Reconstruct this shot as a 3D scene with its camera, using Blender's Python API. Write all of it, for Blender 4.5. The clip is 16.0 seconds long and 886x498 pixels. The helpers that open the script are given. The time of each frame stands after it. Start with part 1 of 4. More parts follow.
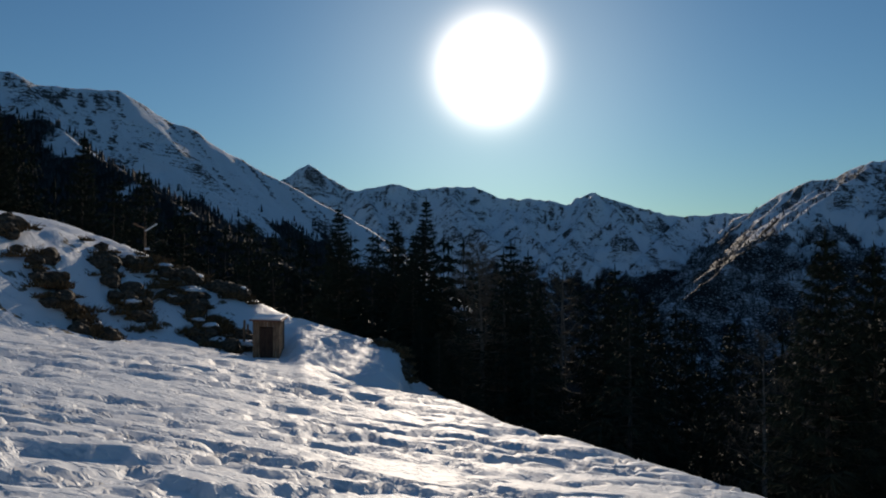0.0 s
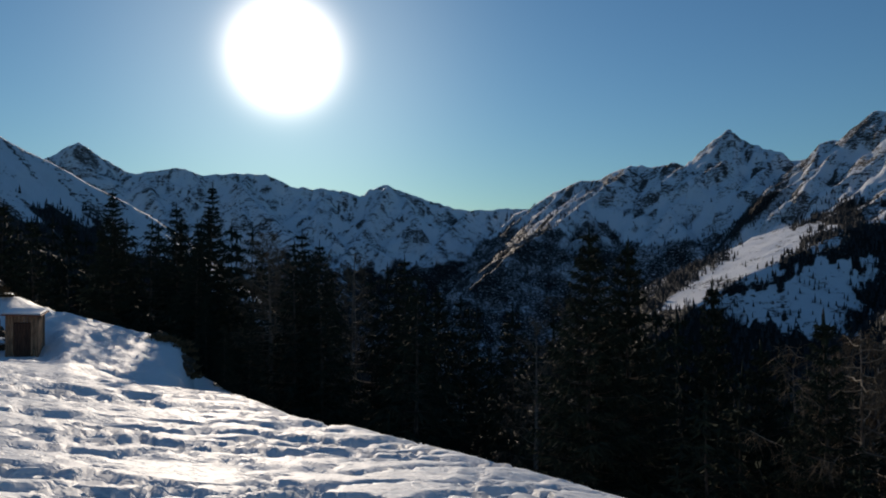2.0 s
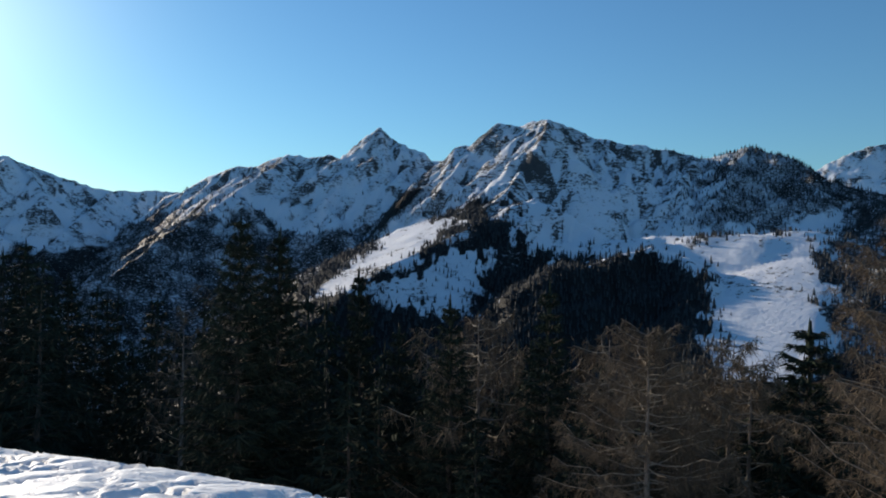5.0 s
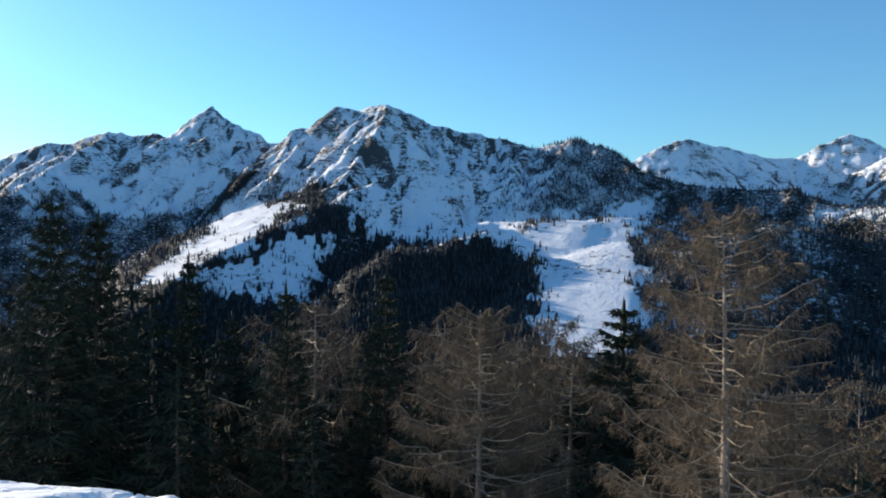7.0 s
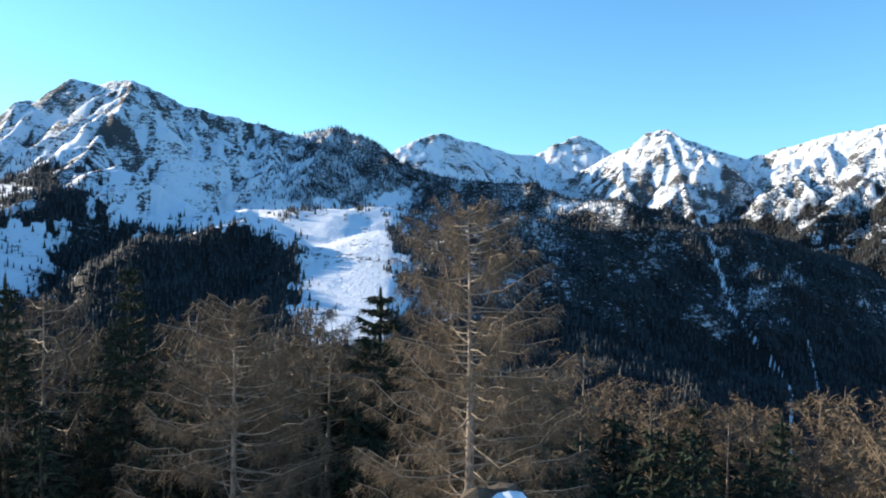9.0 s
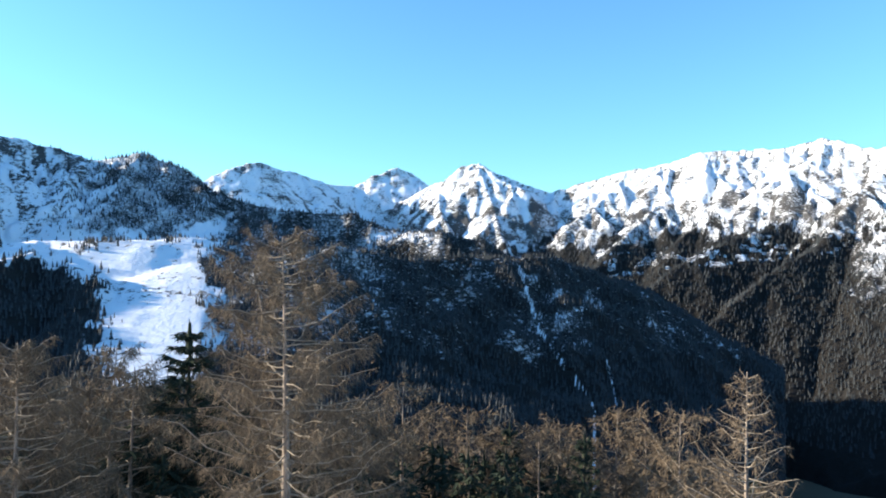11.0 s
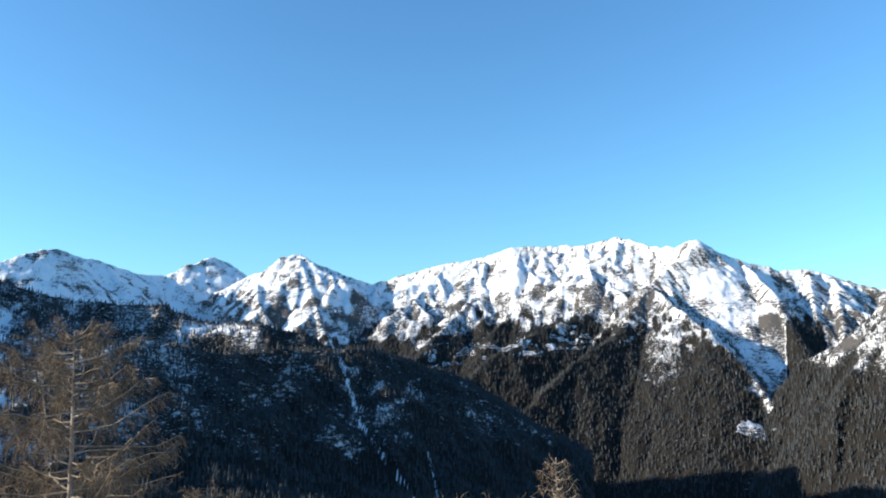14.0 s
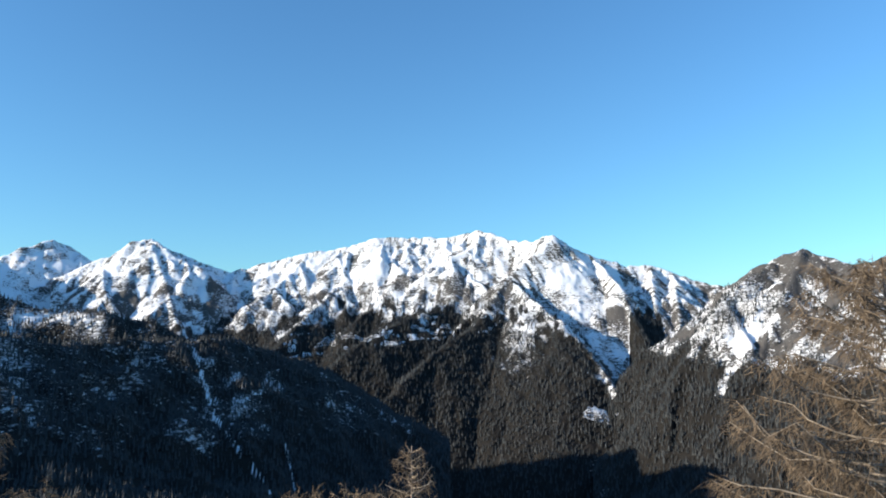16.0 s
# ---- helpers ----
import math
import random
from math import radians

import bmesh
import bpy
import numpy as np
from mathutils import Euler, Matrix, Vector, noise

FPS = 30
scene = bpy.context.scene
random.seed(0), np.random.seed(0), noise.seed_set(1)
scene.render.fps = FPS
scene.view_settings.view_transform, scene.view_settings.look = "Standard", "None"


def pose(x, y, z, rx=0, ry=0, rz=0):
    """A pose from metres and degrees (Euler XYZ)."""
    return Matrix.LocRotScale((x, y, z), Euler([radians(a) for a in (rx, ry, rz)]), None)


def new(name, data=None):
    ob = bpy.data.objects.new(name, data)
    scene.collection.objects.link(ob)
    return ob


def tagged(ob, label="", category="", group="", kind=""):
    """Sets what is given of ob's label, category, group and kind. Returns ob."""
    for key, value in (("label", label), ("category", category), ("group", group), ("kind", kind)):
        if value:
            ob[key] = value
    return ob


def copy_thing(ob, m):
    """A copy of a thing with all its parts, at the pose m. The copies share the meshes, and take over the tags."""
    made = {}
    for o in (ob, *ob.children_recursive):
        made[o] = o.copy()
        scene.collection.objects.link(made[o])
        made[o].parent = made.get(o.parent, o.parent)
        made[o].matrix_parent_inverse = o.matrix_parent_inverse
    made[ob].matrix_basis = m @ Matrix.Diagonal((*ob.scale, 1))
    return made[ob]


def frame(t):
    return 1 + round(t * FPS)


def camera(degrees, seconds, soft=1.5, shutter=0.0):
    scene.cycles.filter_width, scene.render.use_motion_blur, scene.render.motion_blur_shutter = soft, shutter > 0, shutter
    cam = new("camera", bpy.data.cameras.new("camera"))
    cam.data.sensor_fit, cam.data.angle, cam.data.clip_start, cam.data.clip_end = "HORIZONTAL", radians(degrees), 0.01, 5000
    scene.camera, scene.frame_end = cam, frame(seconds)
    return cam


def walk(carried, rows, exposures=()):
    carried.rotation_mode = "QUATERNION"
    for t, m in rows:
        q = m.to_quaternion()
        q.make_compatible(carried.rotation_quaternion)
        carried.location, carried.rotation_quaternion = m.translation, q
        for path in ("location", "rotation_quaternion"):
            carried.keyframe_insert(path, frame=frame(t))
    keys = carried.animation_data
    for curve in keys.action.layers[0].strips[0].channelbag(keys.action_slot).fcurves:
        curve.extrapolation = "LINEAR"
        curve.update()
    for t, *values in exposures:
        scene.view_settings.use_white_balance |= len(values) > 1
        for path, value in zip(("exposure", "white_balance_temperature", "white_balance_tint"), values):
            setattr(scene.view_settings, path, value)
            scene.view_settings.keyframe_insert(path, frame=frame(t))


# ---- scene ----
EYE = 1.6
ARM = 0.4


def arm(yaw):
    """Where the camera is held when it looks along yaw."""
    a = radians(yaw)
    return -ARM * math.sin(a), ARM * math.cos(a), EYE


cam = camera(62.93, 16.0, soft=1.9)
# yaw, pitch and roll of a hand-held pan: the camera swings on an arm's length round its holder
TURNS = [
    (0.0, 0.00, 2.04, 0.60),
    (0.5, -4.77, 1.60, 0.47),
    (1.0, -8.75, 1.22, 0.02),
    (1.5, -12.56, 1.29, 0.27),
    (2.0, -16.28, 1.16, 0.31),
    (2.5, -20.64, 1.02, 0.12),
    (3.0, -24.98, 0.81, 0.19),
    (3.5, -29.82, 0.79, 0.44),
    (4.0, -34.74, 0.62, 0.12),
    (4.5, -39.37, 0.49, -0.38),
    (7.0, -55.70, -0.82, -0.54),
    (7.5, -60.43, -0.75, -0.85),
    (8.0, -64.53, -1.04, -0.61),
    (8.5, -69.43, -1.12, -1.12),
    (9.0, -74.44, -1.50, -0.79),
    (11.5, -91.46, 2.66, -0.19),
    (12.0, -94.17, 4.59, -0.02),
    (12.5, -96.35, 6.74, 0.27),
    (13.0, -98.78, 7.99, 0.37),
    (13.5, -100.46, 8.33, 0.64),
    (14.0, -102.60, 8.22, 0.65),
    (14.5, -104.47, 8.24, 0.62),
    (15.0, -107.56, 8.08, 0.53),
    (15.5, -110.54, 7.83, 0.23),
    (16.0, -113.42, 7.33, 0.70),
]
EXPOSURES = [(0.0, -1.12, 7450, 15), (2.0, -1.05, 7350, 15), (3.5, -0.97, 7300, 15), (4.7, -0.3, 7250, 13), (7.0, 0.54, 7150, 11), (9.0, 1.06, 7150, 10), (11.5, 1.31, 7150, 11), (12.5, 1.2, 7150, 11), (14.0, 0.95, 7150, 11), (16.0, 0.72, 7050, 11)]
walk(cam, [(t, pose(*arm(yaw), 90 + pitch, roll, yaw)) for t, yaw, pitch, roll in TURNS], EXPOSURES)

# ---- light: a clear winter sky and one low sun ----
SUN_AZ, SUN_EL = 3.9, 15.9
sun_dir = Vector((math.sin(radians(SUN_AZ)) * math.cos(radians(SUN_EL)), math.cos(radians(SUN_AZ)) * math.cos(radians(SUN_EL)), math.sin(radians(SUN_EL))))
sun = new("sun", bpy.data.lights.new("sun", "SUN"))
sun.data.energy, sun.data.angle, sun.data.color = 5.0, radians(0.53), (1.0, 0.93, 0.82)
sun.rotation_euler = sun_dir.to_track_quat("Z", "Y").to_euler()


def node(nt, kind, ins=None, **props):
    n = nt.nodes.new(kind)
    for k, v in props.items():
        if k == "operation":
            n.operation = v
        elif k == "data_type":
            n.data_type = v
        elif k == "blend":
            n.blend_type = v
        elif k == "attribute":
            n.attribute_name = v
        elif k == "interp":
            n.interpolation_type = v
        elif k == "metric":
            n.feature = v
    for k, v in (ins or {}).items():
        if isinstance(v, bpy.types.NodeSocket):
            nt.links.new(v, n.inputs[k])
        else:
            n.inputs[k].default_value = v
    return n


def maths(nt, op, a, b=0.0, c=0.0):
    return node(nt, "ShaderNodeMath", {0: a, 1: b, 2: c}, operation=op).outputs[0]


def mix(nt, fac, a, b):
    return node(nt, "ShaderNodeMix", {0: fac, 6: a, 7: b}, data_type="RGBA").outputs[2]


def ramp(nt, v, lo, hi, a=0.0, b=1.0):
    return node(nt, "ShaderNodeMapRange", {0: v, 1: lo, 2: hi, 3: a, 4: b}, interp="SMOOTHSTEP").outputs[0]


def speckle(nt, vec, scale, detail=4.0, rough=0.55):
    return node(nt, "ShaderNodeTexNoise", {"Vector": vec, "Scale": scale, "Detail": detail, "Roughness": rough}).outputs[0]


world = bpy.data.worlds.new("clear_sky")
scene.world = world
world.use_nodes = True
wt = world.node_tree
back = wt.nodes["Background"]
sky = wt.nodes.new("ShaderNodeTexSky")
sky.sky_type, sky.sun_disc = "NISHITA", False
sky.sun_elevation, sky.sun_rotation = radians(SUN_EL), radians(SUN_AZ)
sky.altitude, sky.air_density, sky.dust_density, sky.ozone_density = 600, 1.25, 0.35, 3.0
tint = node(wt, "ShaderNodeMix", {0: 1.0, 6: sky.outputs[0], 7: (0.50, 0.93, 1.26, 1)}, data_type="RGBA", blend="MULTIPLY").outputs[2]
# the glare that winter air scatters round the sun
gen = node(wt, "ShaderNodeTexCoord").outputs["Generated"]
cosine = node(wt, "ShaderNodeVectorMath", {0: gen, 1: sun_dir}, operation="DOT_PRODUCT").outputs["Value"]
cosine = maths(wt, "MAXIMUM", cosine, 0.0)
core = maths(wt, "MULTIPLY", maths(wt, "POWER", cosine, 900.0), 110.0)
halo = maths(wt, "MULTIPLY", maths(wt, "POWER", cosine, 60.0), 3.0)
glow = node(wt, "ShaderNodeMix", {0: 1.0, 6: (1.0, 0.96, 0.9, 1), 7: maths(wt, "ADD", core, halo)}, data_type="RGBA", blend="MULTIPLY").outputs[2]
total = node(wt, "ShaderNodeMix", {0: 1.0, 6: tint, 7: glow}, data_type="RGBA", blend="ADD").outputs[2]
wt.links.new(total, back.inputs[0])
back.inputs[1].default_value = 0.117


# ---- materials ----
def material(name, rough=0.8, spec=0.3):
    m = bpy.data.materials.new(name)
    m.use_nodes = True
    nt = m.node_tree
    b = nt.nodes["Principled BSDF"]
    b.inputs["Roughness"].default_value = rough
    b.inputs["Specular IOR Level"].default_value = spec
    return m, nt, b


def bump(nt, b, height, strength, distance):
    n = node(nt, "ShaderNodeBump", {"Height": height, "Strength": strength, "Distance": distance})
    nt.links.new(n.outputs[0], b.inputs["Normal"])


def alpine():
    """Snow, rock and the floor of the woods, by steepness and by two fields that the terrain carries."""
    m, nt, b = material("alpine_slope", 0.75, 0.2)
    pos = node(nt, "ShaderNodeNewGeometry")
    p, nrm = pos.outputs["Position"], pos.outputs["Normal"]
    nz = node(nt, "ShaderNodeSeparateXYZ", {0: nrm}).outputs[2]
    woods = node(nt, "ShaderNodeAttribute", attribute="woods").outputs["Fac"]
    rocky = node(nt, "ShaderNodeAttribute", attribute="rocky").outputs["Fac"]
    flat = node(nt, "ShaderNodeVectorMath", {0: p, 1: (1, 1, 2.2)}, operation="MULTIPLY").outputs[0]
    n1 = speckle(nt, p, 0.011, 6.0, 0.62)
    n2 = speckle(nt, flat, 0.085, 6.0, 0.7)
    n3 = speckle(nt, p, 0.2, 5.0, 0.62)
    # bare rock where the worn ribs and the steeps shed their snow
    v = maths(nt, "MULTIPLY_ADD", maths(nt, "SUBTRACT", n1, 0.5), 0.4, rocky)
    v = maths(nt, "MULTIPLY_ADD", maths(nt, "SUBTRACT", n2, 0.5), 3.0, v)
    v = maths(nt, "MULTIPLY_ADD", maths(nt, "SUBTRACT", n3, 0.5), 1.6, v)
    ledge = node(nt, "ShaderNodeVectorMath", {0: p, 1: (0.022, 0.022, 0.15)}, operation="MULTIPLY").outputs[0]
    v = maths(nt, "MULTIPLY_ADD", maths(nt, "SUBTRACT", speckle(nt, ledge, 1.0, 5.0), 0.5), 1.3, v)
    v = maths(nt, "SUBTRACT", v, maths(nt, "MULTIPLY", maths(nt, "SUBTRACT", nz, 0.72), 0.5))
    rockmask = ramp(nt, v, 0.42, 0.62)
    snow = mix(nt, n3, (0.76, 0.79, 0.83, 1), (0.87, 0.88, 0.89, 1))
    rock = mix(nt, n2, (0.042, 0.042, 0.044, 1), (0.15, 0.14, 0.13, 1))
    base = mix(nt, rockmask, snow, rock)
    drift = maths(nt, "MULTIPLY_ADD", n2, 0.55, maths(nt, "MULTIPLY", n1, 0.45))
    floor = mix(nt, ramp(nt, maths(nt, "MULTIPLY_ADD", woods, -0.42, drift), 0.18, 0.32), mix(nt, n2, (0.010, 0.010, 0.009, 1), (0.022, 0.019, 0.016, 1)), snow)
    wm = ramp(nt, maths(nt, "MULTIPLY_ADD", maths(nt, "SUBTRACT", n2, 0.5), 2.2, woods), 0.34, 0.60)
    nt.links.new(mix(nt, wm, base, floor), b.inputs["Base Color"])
    h = maths(nt, "MULTIPLY_ADD", n2, 1.0, maths(nt, "MULTIPLY", n3, 0.25))
    h = maths(nt, "MULTIPLY", h, maths(nt, "MULTIPLY_ADD", rockmask, 1.0, 0.35))
    bump(nt, b, h, 0.8, 9.0)
    return m


def near_snow():
    m, nt, b = material("trodden_snow", 0.6, 0.45)
    p = node(nt, "ShaderNodeNewGeometry").outputs["Position"]
    bare = node(nt, "ShaderNodeAttribute", attribute="bare").outputs["Fac"]
    n1 = speckle(nt, p, 0.35, 4.0)
    n2 = speckle(nt, p, 5.0, 5.0, 0.6)
    n3 = speckle(nt, p, 1.7, 4.0)
    snow = mix(nt, n1, (0.78, 0.81, 0.84, 1), (0.88, 0.88, 0.87, 1))
    turf = mix(nt, n2, (0.05, 0.042, 0.025, 1), (0.17, 0.13, 0.07, 1))
    wm = ramp(nt, maths(nt, "MULTIPLY_ADD", maths(nt, "SUBTRACT", n3, 0.5), 1.2, bare), 0.5, 0.62)
    nt.links.new(mix(nt, wm, snow, turf), b.inputs["Base Color"])
    clod = ramp(nt, speckle(nt, node(nt, "ShaderNodeVectorMath", {0: p, 1: (1.0, 1.5, 1.0)}, operation="MULTIPLY").outputs[0], 2.6, 3.0, 0.6), 0.46, 0.56)
    bump(nt, b, maths(nt, "MULTIPLY_ADD", clod, 1.1, maths(nt, "MULTIPLY_ADD", n3, 1.6, n2)), 0.45, 0.035)
    return m


def two_tone(name, a, c, scale, rough=0.85, relief=0.02, island=False, stretch=(1, 1, 1), detail=4.0, spec=0.2):
    m, nt, b = material(name, rough, spec)
    p = node(nt, "ShaderNodeTexCoord").outputs["Object"]
    if stretch != (1, 1, 1):
        p = node(nt, "ShaderNodeVectorMath", {0: p, 1: stretch}, operation="MULTIPLY").outputs[0]
    n = speckle(nt, p, scale, detail, 0.6)
    fac = ramp(nt, n, 0.3, 0.7)
    if island:
        rnd = node(nt, "ShaderNodeNewGeometry").outputs["Random Per Island"]
        fac = maths(nt, "MULTIPLY_ADD", rnd, 0.7, maths(nt, "MULTIPLY", fac, 0.3))
    nt.links.new(mix(nt, fac, (*a, 1), (*c, 1)), b.inputs["Base Color"])
    if relief:
        bump(nt, b, n, 0.7, relief)
    return m


ALPINE, SNOW = alpine(), near_snow()
BARK = two_tone("larch_bark", (0.11, 0.083, 0.065), (0.34, 0.275, 0.22), 9, relief=0.03, stretch=(1, 1, 0.3))
LIMB = two_tone("larch_limb", (0.13, 0.105, 0.08), (0.37, 0.31, 0.24), 6, relief=0.0, island=True)
TWIG = two_tone("larch_twig", (0.066, 0.048, 0.033), (0.202, 0.150, 0.099), 3, relief=0.0, island=True)
SPRUCE_BARK = two_tone("spruce_bark", (0.05, 0.04, 0.032), (0.14, 0.11, 0.085), 9, relief=0.03, stretch=(1, 1, 0.3))
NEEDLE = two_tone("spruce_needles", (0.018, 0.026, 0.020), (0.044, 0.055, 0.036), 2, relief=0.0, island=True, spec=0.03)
# distance haze mixed into the base colour: paler and bluer than the near needles
HAZY_NEEDLE = two_tone("hazed_conifers", (0.034, 0.042, 0.046), (0.072, 0.075, 0.075), 0.02, rough=0.8, relief=0.0, island=True, spec=0.1)
ROCK = two_tone("lichen_rock", (0.026, 0.021, 0.016), (0.135, 0.098, 0.066), 4, relief=0.06, detail=7.0)
PLANK = two_tone("weathered_plank", (0.15, 0.082, 0.048), (0.40, 0.235, 0.14), 7, relief=0.01, stretch=(4, 4, 0.4))
DARK = two_tone("dark_door_wood", (0.045, 0.024, 0.017), (0.12, 0.062, 0.04), 7, relief=0.01, stretch=(4, 4, 0.4))
CAP = two_tone("fresh_snow_cap", (0.80, 0.82, 0.85), (0.88, 0.88, 0.88), 3, rough=0.6, relief=0.03)
HEATH = two_tone("dry_heath", (0.05, 0.035, 0.02), (0.24, 0.14, 0.065), 3, relief=0.0, island=True)
RUST = two_tone("red_roof_sheet", (0.16, 0.05, 0.035), (0.30, 0.11, 0.07), 5, rough=0.6, relief=0.01)


# ---- fields of noise ----
def lattice(ix, iy, seed):
    h = (ix.astype(np.int64) * 374761393 + iy.astype(np.int64) * 668265263 + seed * 974711) & 0x7FFFFFFF
    h = ((h ^ (h >> 13)) * 1274126177) & 0x7FFFFFFF
    return ((h ^ (h >> 16)) & 0xFFFF) / 65535.0


def value_noise(x, y, seed=0):
    x, y = np.asarray(x, float), np.asarray(y, float)
    ix, iy = np.floor(x), np.floor(y)
    fx, fy = x - ix, y - iy
    fx, fy = fx * fx * fx * (fx * (6 * fx - 15) + 10), fy * fy * fy * (fy * (6 * fy - 15) + 10)
    a, b2 = lattice(ix, iy, seed), lattice(ix + 1, iy, seed)
    c, d = lattice(ix, iy + 1, seed), lattice(ix + 1, iy + 1, seed)
    return (a + (b2 - a) * fx) * (1 - fy) + (c + (d - c) * fx) * fy


def fbm(x, y, seed=0, octaves=4):
    total, amp, norm = 0.0, 1.0, 0.0
    for k in range(octaves):
        total = total + amp * value_noise(x * 2 ** k + 17.3 * k, y * 2 ** k - 9.1 * k, seed + k)
        norm, amp = norm + amp, amp * 0.5
    return total / norm


def ridged(x, y, seed=0, octaves=3):
    total, amp, norm = 0.0, 1.0, 0.0
    for k in range(octaves):
        total = total + amp * (1 - np.abs(2 * value_noise(x * 2 ** k + 5.7 * k, y * 2 ** k + 3.3 * k, seed + k) - 1))
        norm, amp = norm + amp, amp * 0.5
    return total / norm


def step(v, lo, hi):
    s = np.clip((v - lo) / (hi - lo), 0, 1)
    return s * s * (3 - 2 * s)


def polar(az, dist):
    a = np.radians(az)
    return np.sin(a) * dist, np.cos(a) * dist


def rise(el, dist):
    return EYE + np.tan(np.radians(el)) * dist


# ---- meshes ----
def mesh(name, verts, faces, mat, smooth=False):
    me = bpy.data.meshes.new(name)
    verts = np.asarray(verts, dtype=np.float32)
    if isinstance(faces, np.ndarray):
        k = faces.shape[1]
        me.vertices.add(len(verts))
        me.vertices.foreach_set("co", verts.ravel())
        me.loops.add(faces.size)
        me.loops.foreach_set("vertex_index", faces.astype(np.int32).ravel())
        me.polygons.add(len(faces))
        me.polygons.foreach_set("loop_start", np.arange(0, faces.size, k, dtype=np.int32))
        me.update(calc_edges=True)
        me.validate()
    else:
        me.from_pydata([tuple(v) for v in verts], [], faces)
    me.materials.append(mat)
    if smooth:
        me.polygons.foreach_set("use_smooth", np.ones(len(me.polygons), dtype=bool))
    return me


def field(me, name, values):
    a = me.attributes.new(name, "FLOAT", "POINT")
    a.data.foreach_set("value", np.asarray(values, dtype=np.float32).ravel())


def grid_faces(rows, cols):
    i = np.arange(rows - 1)[:, None] * cols + np.arange(cols - 1)[None, :]
    return np.stack([i, i + 1, i + cols + 1, i + cols], -1).reshape(-1, 4)


def link(name, me, parent=None, label=""):
    ob = new(name, me)
    if parent:
        ob.parent = parent
    if label:
        tagged(ob, label)
    return ob


# ---- the ground: a snowy meadow on a brow, falling to the valley ----
def meadow(x, y):
    """Height of the ground."""
    r = np.hypot(x, y)
    az = np.degrees(np.arctan2(x, y))
    z = -0.165 * x - 0.115 * y
    # the brow, beyond which the hillside drops into the woods
    yy = np.clip(y, 0, 24)
    brow = 7.2 + 0.55 * np.exp(-((y - 9.5) / 3.5) ** 2) - 0.011 * yy ** 2 - 0.15 * np.clip(y - 24, 0, 400) - 0.12 * np.clip(-y, 0, 12) ** 2
    w = np.maximum(x - brow, 0)
    z = z - 0.62 * (np.sqrt(w * w + 4) - 2)
    z = z + np.interp(az, [-3, 8, 15, 21, 26, 32, 38], [0, 0.004, 0.011, 0.018, 0.012, 0.003, 0]) * r * step(r, 6, 12)
    # a dip behind the meadow's lip, and the bank behind the hut
    z = z - 1.7 * step(r, 30, 37) * (1 - step(r, 44, 50)) * step(az, -11, -6)
    crest_z = np.interp(az, [-70, -40, -31.5, -28, -25.8, -23.8, -18, -15.8, -12.5, -8.2, -4.4, -3.4, -2.8, -2.2, -1.6, 1], [12, 9, 7.1, 6.1, 5.1, 4.2, 1.4, 0.65, -0.9, -2.2, -3.1, -3.6, -5.0, -7.5, -11, -14])
    crest_r = np.interp(az, [-60, -31, -26, -24, -12, -4], [68, 66, 60, 56, 53, 50])
    shelf = np.interp(az, [-40, -31, -25.5, -24], [18, 16, 5, 0])
    short = np.sqrt((r - crest_r) ** 2 + 6) - 2.4
    lip = np.interp(az, [-32, -27, -24, -15, -11, -7, -4], [0.13, 0.15, 0.25, 0.25, 0.17, 0.24, 0.40])
    front = lip * np.minimum(short, shelf) + np.interp(az, [-15, -11], [0.58, lip.min()]) * np.maximum(short - shelf, 0)
    bank = crest_z - np.where(r < crest_r, front, 0.30 * short)
    bank = np.where(az < 20, bank, -900)
    z = 0.5 * (z + bank + np.sqrt((z - bank) ** 2 + 0.5))
    z = z - 0.45 * np.clip(r - 62, 0, None) * step(az, -60, -25)
    floor = -620 + 14 * fbm(x / 160, y / 160, 3)
    z = np.where(np.abs(az) > 150, np.maximum(z, -60), z)
    return np.maximum(z, floor)


